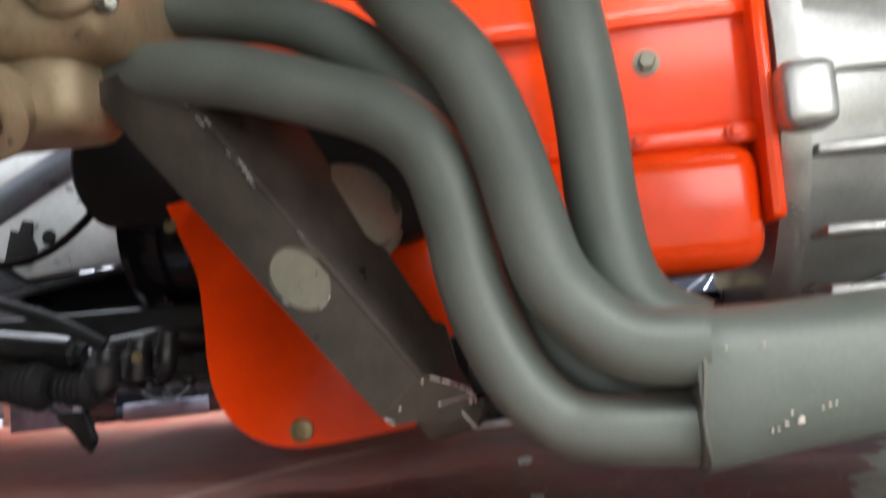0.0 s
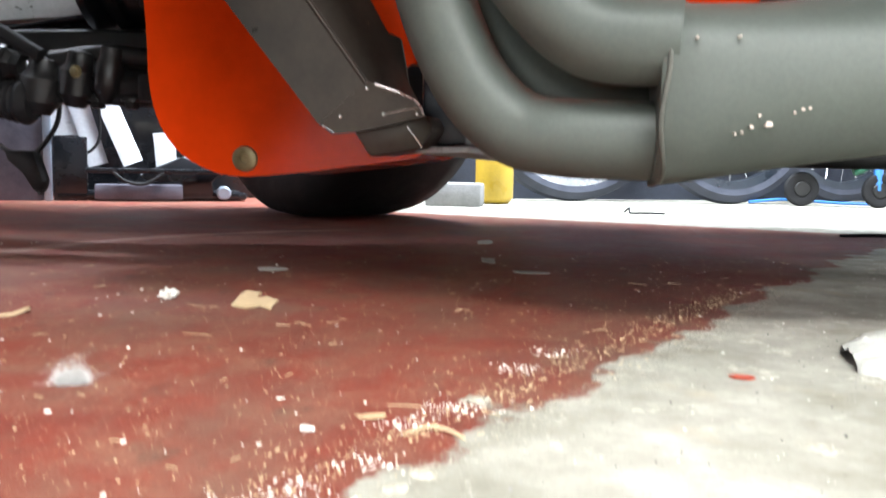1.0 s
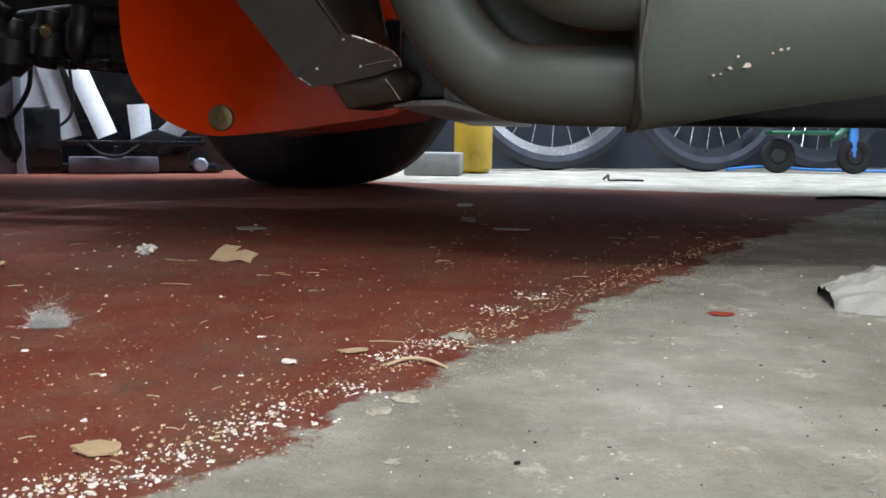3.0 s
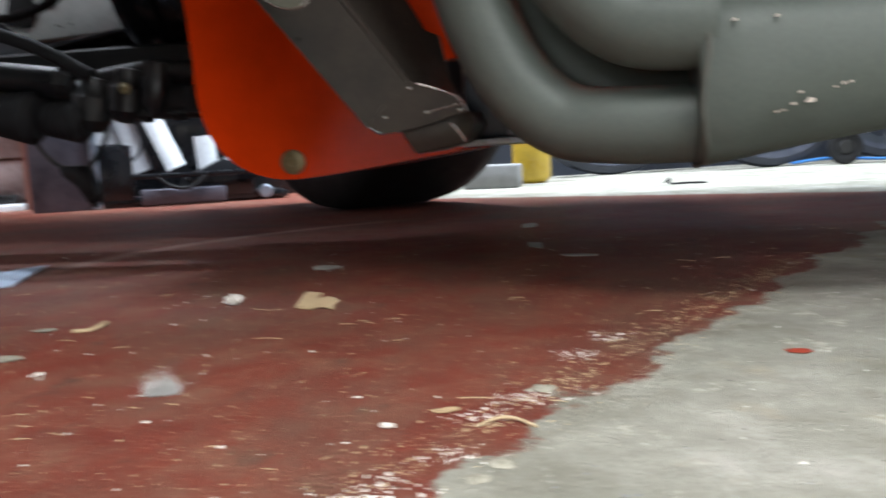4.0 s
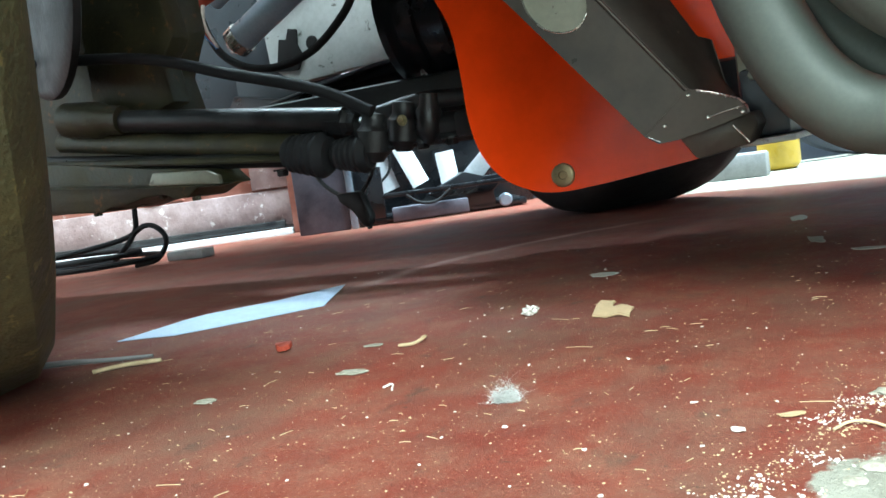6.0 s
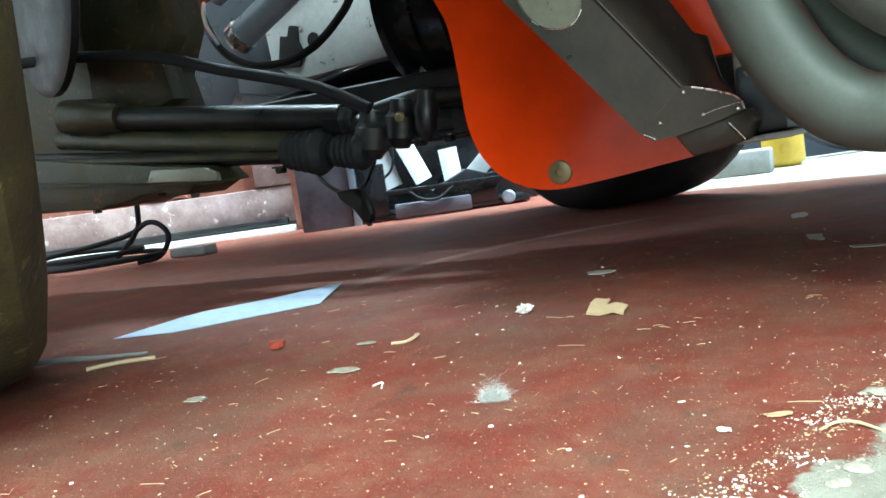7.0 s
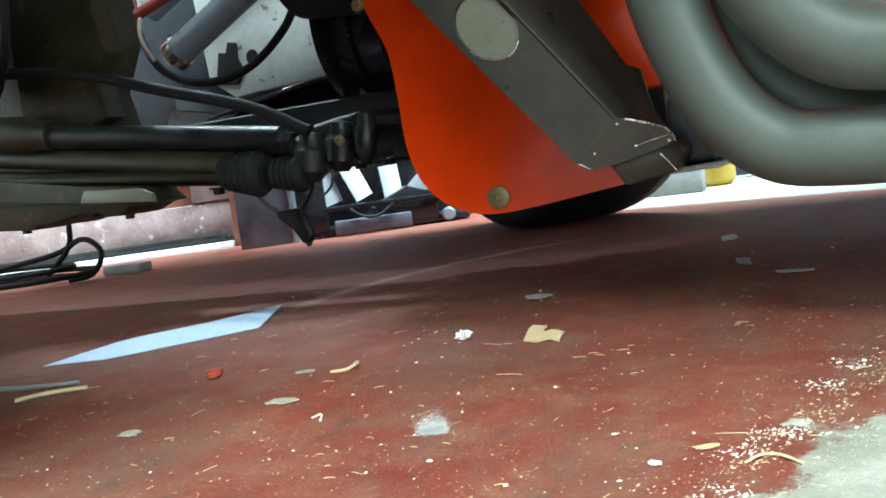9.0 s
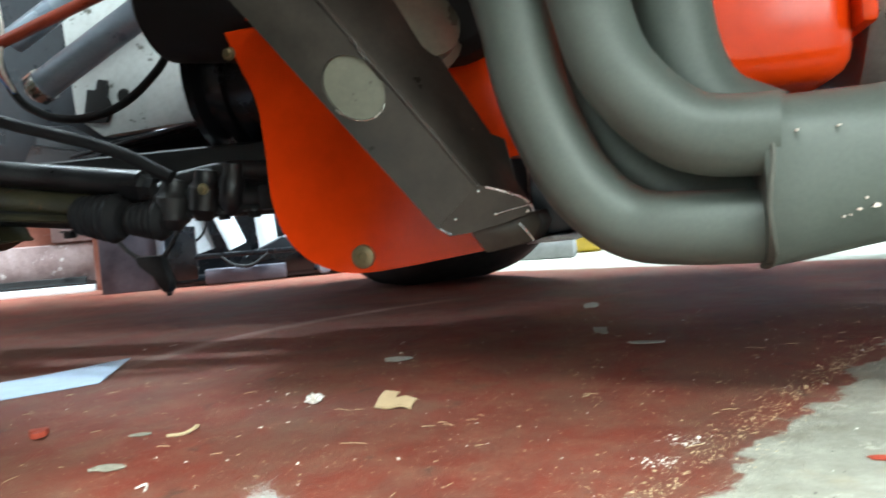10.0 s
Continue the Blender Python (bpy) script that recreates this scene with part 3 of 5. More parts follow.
# ---- the car: engine mount and frame ----
def mount():
    m = thing("engine_mount", (-0.03, 0.60, 0.09), "folded dull brown steel engine mount with a large round hole", "engine mount")

    def q(x, z, y):
        return Vector((x, y, z))

    # front face with a real hole: corners along the slope
    tl, tr = q(-0.236, 0.338, 0.548), q(-0.186, 0.352, 0.548)
    bl, br = q(-0.050, 0.102, 0.563), q(-0.022, 0.127, 0.563)
    n = (bl - tl).cross(tr - tl).normalized()
    if n.y > 0:
        n = -n
    ux = (br - bl).normalized()
    uy = n.cross(ux)
    hole = Vector((-0.0965, 0.5535, 0.196))
    hole -= n * (hole - tl).dot(n)
    bm = bmesh.new()
    flat = [((c - hole).dot(ux), (c - hole).dot(uy)) for c in (tl, tr, br, bl)]
    inner, outer = [], []
    seg = 64
    angles = sorted([2 * math.pi * k / 60 for k in range(60)] + [math.atan2(y, x) % (2 * math.pi) for x, y in flat])
    for a in angles:
        dx, dy = math.cos(a), math.sin(a)
        far = 9.0
        for (x0, y0), (x1, y1) in zip(flat, flat[1:] + flat[:1]):
            ex, ey = x1 - x0, y1 - y0
            det = ex * dy - ey * dx
            if abs(det) > 1e-9:
                s = (x0 * -dy + y0 * dx) / det
                r = (ex * y0 - ey * x0) / det
                if -1e-6 <= s <= 1 + 1e-6 and r > 0:
                    far = min(far, r)
        rim = min(1 / math.hypot(dx / 0.0178, dy / 0.0240), far - 0.0004)
        inner.append(bm.verts.new(hole + (ux * dx + uy * dy) * rim))
        outer.append(bm.verts.new(hole + (ux * dx + uy * dy) * far))
    faces = [bm.faces.new((inner[k], inner[(k + 1) % seg], outer[(k + 1) % seg], outer[k])) for k in range(seg)]
    got = bmesh.ops.extrude_face_region(bm, geom=faces)
    bmesh.ops.translate(bm, verts=[g for g in got["geom"] if isinstance(g, bmesh.types.BMVert)], vec=-n * 0.004)
    part("front_plate", bm, BRACKET, m)
    part("side_plate", slab([tr + Vector((0.001, 0.0, 0)), q(-0.135, 0.372, 0.60), q(-0.017, 0.163, 0.605), q(-0.008, 0.159, 0.605), q(-0.002, 0.130, 0.605), q(0.007, 0.113, 0.603), q(0.006, 0.1165, 0.575), br + Vector((0.001, 0, 0))], (-0.004, 0.003, -0.003), 0.0015), BRACKET, m)
    part("fold", pipe([tr, (tr + br) / 2, br], 0.0016, 10, 6), BRACKET, m)
    # bright strips along the fold: scuffs, and reflected highlights set as colour
    rnd = random.Random(9)
    for k in range(16):
        f = rnd.uniform(0.05, 0.62)
        p = tr + (br - tr) * f + Vector((rnd.uniform(-0.003, 0.003), -0.0022, rnd.uniform(-0.003, 0.003)))
        d = (br - tr).normalized() * rnd.uniform(0.002, 0.006)
        part("scuff_glint", pipe([p - d, p + d], rnd.uniform(0.0006, 0.0011), 6, 1), BRIGHT, m, "bright scuff and painted highlight")
    part("hole_plate", slab([hole - n * 0.0065 + ux * 0.0195 * math.cos(a) + uy * 0.0255 * math.sin(a) for a in [math.pi * k / 24 for k in range(48)]], n * 0.0022, 0), DISC, m, "olive-grey plate behind the hole")
    # thin bright crescent along the lower hole edge
    arc = [hole + n * 0.0004 + (ux * math.cos(a) * 0.0180 + uy * math.sin(a) * 0.0242) for a in [math.pi * (1.02 + 0.055 * k) for k in range(12)]]
    part("hole_rim", pipe(arc, 0.0005, 6, 3), BRIGHT, m, "bright hole edge")
    part("rubber_mount", lathe((-0.078, 0.622, 0.240), (0.62, -0.62, 0.35), [(0, 0), (0, 0.038), (0.006, 0.040), (0.014, 0.040), (0.016, 0.034), (0.024, 0.033), (0.026, 0.028), (0.026, 0)], 36), DISC, m, "olive-grey mount cup")
    toe = [(-0.050, 0.102), (-0.022, 0.127), (-0.015, 0.1257), (0.006, 0.1180), (0.013, 0.108), (-0.006, 0.1025), (-0.029, 0.0975), (-0.042, 0.0965)]
    toe = [Vector((x, tl.y - (n.x * (x - tl.x) + n.z * (z - tl.z)) / n.y, z)) for x, z in toe]
    foot = part("foot_plate", slab(toe, -n * 0.006, 0), BRACKET, m)
    part("foot_block", slab([(-0.031, 0.570, 0.099), (-0.004, 0.571, 0.1045), (0.013, 0.574, 0.109), (0.0165, 0.577, 0.101), (0.010, 0.575, 0.0890), (-0.021, 0.572, 0.0835)], (0.004, 0.06, 0.001), 0.002), BRACKET, m)
    for p in ((-0.021, 0.5635, 0.1235), (-0.037, 0.5645, 0.1070), (0.009, 0.568, 0.1090), (-0.011, 0.5655, 0.1085)):
        p = Vector((p[0], tl.y - (n.x * (p[0] - tl.x) + n.z * (p[2] - tl.z)) / n.y, p[2]))
        part("rivet", drum(p - n * 0.001, n, 0.0013, 0.002, 0.0006, 10), BRIGHT, foot, "bright worn stud")
    worn = (([(-0.016, 0.1258), (-0.005, 0.1222), (0.006, 0.1178)], 0.0007), ([(0.010, 0.1125), (-0.002, 0.1105), (-0.010, 0.1085)], 0.0004), ([(-0.048, 0.1015), (-0.041, 0.0975)], 0.0004), ([(0.007, 0.1175), (0.0115, 0.1125), (0.0125, 0.1085)], 0.0006))
    for line, w in worn:
        part("edge_wear", pipe([Vector((x, tl.y - (n.x * (x - tl.x) + n.z * (z - tl.z)) / n.y, z)) + n * 0.0002 for x, z in line], w, 8, 5), BRIGHT, foot, "bright worn edge")
    part("edge_wear", pipe([(0.002, 0.5712, 0.1015), (0.006, 0.5715, 0.0965), (0.0105, 0.5735, 0.0900)], 0.0006, 8, 5), BRIGHT, foot, "bright worn edge")
    part("clamp", box((0.003, 0.615, 0.118), (0.022, 0.65, 0.160), 0.004), DISC, m)
    part("clamp_bolt", bolt((0.013, 0.614, 0.132), (0, -1, 0), 0.0035), DISC, m)
    # light from the floor is put into the flange as a pale colour
    part("lower_flange", slab([(0.002, 0.60, 0.0865), (0.036, 0.60, 0.0875), (0.086, 1.28, 0.086), (0.002, 1.28, 0.086)], (0, 0, 0.004), 0.001), WHITEPANEL, m, "flat flange with its floor-lit underside coloured pale")
    part("flange_web", slab([(0.004, 0.612, 0.0912), (0.033, 0.612, 0.0920), (0.082, 1.27, 0.0905), (0.004, 1.27, 0.0905)], (0, 0, 0.045), 0.003), CHASSIS, m)


mount()


def chassis():
    c = thing("car_chassis", (0.3, 1.1, 0.09), "dark painted car chassis rails seen from below, with unseen panels that block light", "chassis")
    part("rail", box((0.095, 0.99, 0.084), (2.0, 1.06, 0.17), 0.01, 3, m=Matrix.Rotation(radians(0.0), 4, "Z")), GREASE, c)
    part("crossmember", box((-0.02, 0.66, 0.10), (0.09, 1.06, 0.15), 0.008), CHASSIS, c)
    # the next four panels are out of view, added to block lamp light
    part("rear_shade_panel", box((0.55, 0.16, 0.50), (2.3, 1.72, 0.56), 0.01), CHASSIS, c)
    part("far_shade_panel", box((-1.25, 1.30, 0.60), (0.55, 1.75, 0.66), 0.02), CHASSIS, c)
    part("near_shade_panel", box((-0.12, 0.16, 0.55), (0.55, 0.50, 0.60), 0.02), CHASSIS, c)
    part("arch_shade_panel", box((-1.00, 0.08, 0.655), (-0.123, 0.82, 0.70), 0.02), CHASSIS, c)
    part("splash_panel", slab([(-1.25, 1.32, 0.235), (-0.72, 1.32, 0.225), (-0.72, 1.32, 0.64), (-1.25, 1.32, 0.64)], (0, 0.015, 0), 0.003), CHASSIS, c)
    # two more unseen panels that keep light from above off the floor
    part("top_shade_panel", box((-0.42, 0.48, 0.72), (0.60, 1.32, 0.76), 0.02), CHASSIS, c)
    part("upright_shade_panel", box((-1.25, 1.31, 0.655), (0.55, 1.335, 1.45), 0.008), CHASSIS, c)
    ip = part("inner_panel", slab([(-0.80, 1.235, 0.31), (-0.755, 1.24, 0.274), (-0.57, 1.26, 0.288), (-0.50, 1.28, 0.29), (-0.44, 1.28, 0.62), (-0.82, 1.235, 0.62)], (0, 0.02, 0), 0.003), WHITEPANEL, c, "scuffed white inner panel with dark holes")
    part("grommet", drum((-0.712, 1.242, 0.336), (0, -1, 0), 0.012, 0.006), RUBBER, ip)
    # dark irregular plate laid on the panel, which is not cut through
    part("dark_patch", slab([(-0.785, 1.231, 0.300), (-0.772, 1.231, 0.352), (-0.758, 1.231, 0.349), (-0.751, 1.231, 0.366), (-0.735, 1.231, 0.362), (-0.738, 1.231, 0.338), (-0.729, 1.231, 0.318), (-0.742, 1.231, 0.296)], (0, 0.006, 0), 0.001), RUBBER, ip, "dark irregular patch")
    part("lower_panel", slab([(-0.86, 1.15, 0.20), (-0.36, 1.15, 0.15), (-0.36, 1.20, 0.285), (-0.52, 1.21, 0.262), (-0.74, 1.20, 0.245), (-0.86, 1.20, 0.27)], (0, 0.02, 0), 0.003), CHASSIS, c)
    part("bay_panel", slab([(-0.86, 1.213, 0.19), (-0.36, 1.213, 0.14), (-0.36, 1.213, 0.30), (-0.56, 1.213, 0.281), (-0.74, 1.213, 0.262), (-0.80, 1.213, 0.295), (-0.86, 1.213, 0.30)], (0, 0.012, 0), 0.002), CHASSIS, c)
    part("panel_ledge", slab([(-0.74, 1.13, 0.232), (-0.55, 1.14, 0.262), (-0.50, 1.22, 0.278), (-0.74, 1.21, 0.25)], (0, 0, 0.006), 0.002), CHASSIS, c)


chassis()


# ---- the car: front suspension and steering ----
def boot(p, axis, r, length, bm=None):
    """A ribbed rubber boot."""
    prof = [(0, 0), (0, r * 0.7)]
    for k in range(5):
        h = length * (0.08 + 0.17 * k)
        w = r * (0.82 + 0.05 * k)
        prof += [(h, w), (h + length * 0.07, w * 1.06), (h + length * 0.12, w)]
    return lathe(p, axis, prof + [(length, r * 0.8), (length, 0)], 22, bm)


def suspension():
    s = thing("front_suspension", (-0.5, 0.72, 0.11), "greasy black and olive front suspension arms and steering rods", "suspension")
    part("tie_rod", pipe([(-0.72, 0.735, 0.210), (-0.53, 0.738, 0.183), (-0.372, 0.74, 0.160)], 0.0125, 16, 6), GREASE, s)
    part("rod_sleeve", lathe((-0.735, 0.735, 0.214), (0.99, 0, -0.145), [(0, 0), (0, 0.02), (0.05, 0.021), (0.06, 0.017), (0.085, 0.016), (0.09, 0)], 18), OLIVE, s)
    part("tie_rod_end", lathe((-0.388, 0.74, 0.160), (0.98, 0, -0.16), [(0, 0), (0, 0.013), (0.018, 0.014), (0.022, 0.010), (0.03, 0.010), (0.03, 0)], 6), GREASE, s)
    part("lower_arm", pipe([(-0.76, 0.745, 0.192), (-0.60, 0.742, 0.168), (-0.43, 0.74, 0.143)], 0.0135, 16, 6, flat=0.8), OLIVE, s)
    part("radius_arm", pipe([(-0.80, 0.735, 0.172), (-0.61, 0.735, 0.149), (-0.43, 0.735, 0.130)], 0.0095, 14, 6, flat=0.8), GREASE, s)
    # dark slab added as backing to fill the gaps behind the rods
    part("crossmember", box((-0.70, 0.80, 0.134), (-0.20, 0.86, 0.196), 0.008), GREASE, s)
    part("arm_boot", boot((-0.440, 0.735, 0.136), (0.98, 0, -0.15), 0.022, 0.050), RUBBER, s)
    part("arm_boot", boot((-0.385, 0.735, 0.128), (0.98, 0, -0.10), 0.018, 0.040), RUBBER, s)
    part("axle_beam", slab([(-1.25, 0.80, 0.13), (-0.86, 0.80, 0.108), (-0.80, 0.80, 0.115), (-0.72, 0.80, 0.104), (-0.66, 0.80, 0.112), (-0.62, 0.80, 0.106), (-0.585, 0.80, 0.120), (-0.625, 0.80, 0.20), (-0.637, 0.80, 0.25), (-0.610, 0.80, 0.30), (-0.625, 0.80, 0.5), (-1.25, 0.80, 0.5)], (0, 0.05, 0), 0.004), OLIVE, s, "grimy olive axle beam")
    part("spring_pad", slab([(-0.86, 0.705, 0.112), (-0.775, 0.705, 0.112), (-0.744, 0.705, 0.108), (-0.700, 0.705, 0.105), (-0.674, 0.705, 0.103), (-0.665, 0.705, 0.107), (-0.640, 0.705, 0.107), (-0.614, 0.705, 0.112), (-0.585, 0.705, 0.113), (-0.572, 0.705, 0.107), (-0.551, 0.705, 0.1065), (-0.538, 0.705, 0.115), (-0.503, 0.705, 0.1155), (-0.520, 0.705, 0.132), (-0.60, 0.705, 0.143), (-0.86, 0.705, 0.185)], (0, 0.05, 0), 0.003), OLIVE, s, "grimy olive spring pad with a jagged lower edge")
    part("spring_plate", slab([(-0.596, 0.698, 0.124), (-0.501, 0.698, 0.1155), (-0.502, 0.698, 0.1245), (-0.517, 0.698, 0.131), (-0.588, 0.698, 0.137)], (0, 0.006, 0), 0.0015), DISC, s, "bare grey plate")
    part("spring_leaf", slab([(-0.86, 0.695, 0.150), (-0.596, 0.695, 0.122), (-0.500, 0.695, 0.1135), (-0.500, 0.70, 0.1155), (-0.596, 0.70, 0.1245), (-0.86, 0.70, 0.153)], (0, 0.03, 0.001), 0.0008), OLIVE, s)
    part("spring_leaf", pipe([(-0.86, 0.712, 0.178), (-0.60, 0.712, 0.149), (-0.44, 0.725, 0.132)], 0.0045, 10, 6, flat=0.6), OLIVE, s)
    for x, z in ((-0.70, 0.106), (-0.60, 0.115), (-0.555, 0.108)):
        part("spring_clip", bolt((x, 0.722, z), (0, 0, -1), 0.005), OLIVE, s)
    part("brake_hose", pipe([(-0.84, 0.70, 0.282), (-0.726, 0.715, 0.277), (-0.594, 0.72, 0.258), (-0.487, 0.72, 0.224), (-0.39, 0.72, 0.193), (-0.332, 0.725, 0.162)], 0.0060, 14, 8), RUBBER, s)
    # steering knuckle cluster
    part("steering_link", pipe([(-0.36, 0.745, 0.148), (-0.28, 0.75, 0.140), (-0.19, 0.76, 0.137)], 0.013, 16, 6), GREASE, s)
    part("link_upper", pipe([(-0.335, 0.745, 0.160), (-0.29, 0.75, 0.166), (-0.25, 0.755, 0.164), (-0.19, 0.76, 0.170)], 0.0085, 14, 6), GREASE, s)
    part("link_lower", pipe([(-0.34, 0.74, 0.130), (-0.19, 0.75, 0.127)], 0.006, 12, 4), GREASE, s)
    part("link_clamp", box((-0.255, 0.735, 0.126), (-0.225, 0.775, 0.150), 0.004), GREASE, s)
    for x, z, r in ((-0.345, 0.137, 0.017), (-0.312, 0.143, 0.015), (-0.285, 0.147, 0.012)):
        part("knuckle", lathe((x, 0.74, z - 0.022), (0.15, 0, 1), [(0, 0), (0, r * 0.5), (0.006, r * 0.75), (0.010, r), (0.03, r * 1.05), (0.036, r * 0.75), (0.046, r * 0.7), (0.048, 0)], 20), GREASE, s)
    part("nut", bolt((-0.300, 0.722, 0.149), (0, -1, 0), 0.0036), BRASS, s, "small dull nut")
    for x, z in ((-0.292, 0.128), (-0.262, 0.128), (-0.405, 0.120), (-0.36, 0.118), (-0.455, 0.122)):
        part("stud", bolt((x, 0.742, z), (0, 0, -1), 0.0065), GREASE, s)
    part("brake_backplate", lathe((-0.72, 0.70, 0.36), (0.35, 0.75, 0.0), [(0, 0), (0, 0.115), (0.006, 0.125), (0.014, 0.125), (0.018, 0.115), (0.018, 0)], 36), GREASE, s, "greasy dark brake backing plate")
    part("shock_bracket", slab([(-0.714, 0.755, 0.225), (-0.654, 0.76, 0.200), (-0.602, 0.765, 0.215), (-0.610, 0.765, 0.262), (-0.589, 0.765, 0.285), (-0.599, 0.765, 0.33), (-0.574, 0.765, 0.42), (-0.714, 0.755, 0.42)], (0, 0.03, 0), 0.003), OLIVE, s)


suspension()


def steering_box():
    s = thing("steering_box", (-0.27, 0.55, 0.36), "tan cast-iron steering box bolted above the mount", "steering box")
    part("casting", box((-0.31, 0.50, 0.352), (-0.19, 0.62, 0.47), 0.022, 4), TAN, s)
    part("lower_casting", box((-0.335, 0.52, 0.305), (-0.225, 0.60, 0.365), 0.02, 4), TAN, s)
    part("boss", lathe((-0.285, 0.525, 0.330), (0.1, -0.6, -0.5), [(0, 0), (0, 0.026), (0.014, 0.03), (0.03, 0.03), (0.034, 0.02), (0.034, 0.016), (0.02, 0.014), (0.02, 0)], 28), TAN, s)
    part("cover", lathe((-0.215, 0.502, 0.40), (0, -1, 0), [(0, 0), (0, 0.032), (0.008, 0.032), (0.012, 0.026), (0.012, 0)], 28), TAN, s)
    for p in ((-0.24, 0.499, 0.425), (-0.19, 0.499, 0.375), (-0.30, 0.499, 0.44)):
        part("bolt", bolt(p, (0, -1, 0), 0.006), BRIGHT, s, "bright bolt head")


steering_box()


def wheel(name, contact, axle, r, width, material, label, tread):
    """A road wheel standing on the floor: tyre with shoulders and tread blocks, steel rim and hub."""
    a = Vector((axle[0], axle[1], 0)).normalized()
    c = Vector(contact) + Vector((0, 0, r))
    w = thing(name, contact, label, "wheel")
    h = width / 2
    prof = [(-h * 0.8, r * 0.60), (-h, r * 0.72), (-h * 1.04, r * 0.84), (-h * 0.98, r * 0.93), (-h * 0.86, r * 0.98), (-h * 0.6, r), (h * 0.6, r), (h * 0.86, r * 0.98), (h * 0.98, r * 0.93), (h * 1.04, r * 0.84), (h, r * 0.72), (h * 0.8, r * 0.60), (-h * 0.8, r * 0.60)]
    bm = lathe(c, a, prof, 72)
    ty = part("tyre", bm, material, w)
    if tread:
        d = Vector((-a.y, a.x, 0))
        bm = bmesh.new()
        n = 64
        for k in range(n):
            t = 2 * math.pi * k / n
            out = d * math.cos(t) + Vector((0, 0, 1)) * math.sin(t)
            fwd = -d * math.sin(t) + Vector((0, 0, 1)) * math.cos(t)
            for j, (s0, s1) in enumerate(((-0.84, -0.5), (-0.44, -0.05), (0.0, 0.40), (0.46, 0.84))):
                o = c + out * (r - 0.004) + fwd * (0.006 if j % 2 else -0.004) + a * h * (s0 + s1) / 2
                m = Matrix((a, fwd, out)).transposed().to_4x4()
                m.translation = o
                box((-h * (s1 - s0) / 2, -r * 0.037, 0), (h * (s1 - s0) / 2, r * 0.037, 0.008 if abs(s0 + s1) < 1 else 0.004), 0, m=m, bm=bm)
        part("tread", bm, material, ty)
    rim = part("rim", lathe(c, a, [(-h * 0.7, r * 0.58), (-h * 0.75, r * 0.61), (-h * 0.6, r * 0.61), (-h * 0.5, r * 0.5), (-h * 0.1, r * 0.45), (0, r * 0.2), (0, 0), (h * 0.1, 0), (h * 0.1, r * 0.45), (h * 0.6, r * 0.61), (h * 0.75, r * 0.61)], 48), GREASE, w)
    part("hub", drum(c - a * h * 0.6, a, r * 0.18, h * 1.2), GREASE, rim)
    return w


wheel("road_wheel", (-0.315, 1.62, -0.020), (0.66, 0.75), 0.315, 0.26, RUBBER, "black road tyre on the car's far side", False)
wheel("road_wheel", (-0.469, 0.331, 0.0), (0.59, 0.81), 0.31, 0.18, MUDDY, "dusty olive-brown road tyre turned to full lock", False)


# ---- behind the engine: strut, cables ----
def strut():
    s = thing("strut", (-0.80, 1.15, 0.36), "silver-painted round chassis strut", "strut")
    part("strut_tube", pipe([(-0.755, 1.10, 0.336), (-0.50, 1.10, 0.463)], 0.022, 24, 4), TUBE, s)
    part("end_cap", lathe((-0.760, 1.10, 0.3335), (0.895, 0, 0.446), [(-0.010, 0), (-0.010, 0.014), (0, 0.025), (0.016, 0.025), (0.016, 0.022)], 24), BRIGHT, s)
    part("cross_tube", pipe([(-0.84, 1.16, 0.425), (-0.58, 1.16, 0.55)], 0.020, 20, 4), TUBE, s)


strut()
single("red_rod", pipe([(-0.83, 1.07, 0.388), (-0.50, 1.07, 0.478)], 0.0085, 14, 4), REDROD, "thin red-painted steel rod beside the silver strut", "rod")
single("hose", pipe([(-0.805, 1.07, 0.43), (-0.79, 1.07, 0.36), (-0.765, 1.07, 0.315), (-0.725, 1.07, 0.290), (-0.684, 1.07, 0.281), (-0.64, 1.07, 0.283), (-0.60, 1.07, 0.295), (-0.56, 1.07, 0.321), (-0.53, 1.07, 0.352), (-0.50, 1.08, 0.42)], 0.0058, 14, 8), RUBBER, "black rubber hose sagging between strut and engine", "hose")
for k, (mat, lab) in enumerate(((BLUE, "thin blue cable along the strut"), (REDROD, "thin red cable along the strut"), (CHALK, "thin white cable along the strut"))):
    dx = 0.012 * k
    single("cable", pipe([(-0.835 + dx, 1.09, 0.50), (-0.812 + dx, 1.075, 0.42), (-0.795 + dx * 0.5, 1.06, 0.365), (-0.765, 1.06, 0.325)], 0.003, 8, 8), mat, lab, "cable", "cables by the strut")


def hanging_bracket():
    b = thing("hanging_bracket", (-0.480, 1.0, 0.055), "rusty brown bracket hanging from the suspension", "bracket")
    part("strap", slab([(-0.536, 0.962, 0.086), (-0.532, 0.962, 0.074), (-0.514, 0.962, 0.060), (-0.501, 0.962, 0.040), (-0.492, 0.962, 0.040), (-0.488, 0.962, 0.052), (-0.500, 0.962, 0.086)], (0, 0.016, 0), 0.003), GREASE, b)
    part("bolt", bolt((-0.496, 0.970, 0.040), (0, 0, -1), 0.004), GREASE, b)
    part("stay_wire", pipe([(-0.60, 1.0, 0.150), (-0.57, 0.985, 0.105), (-0.53, 0.970, 0.082), (-0.505, 0.970, 0.080), (-0.488, 0.99, 0.115), (-0.488, 1.0, 0.150)], 0.003, 8, 6), GREASE, b)


hanging_bracket()


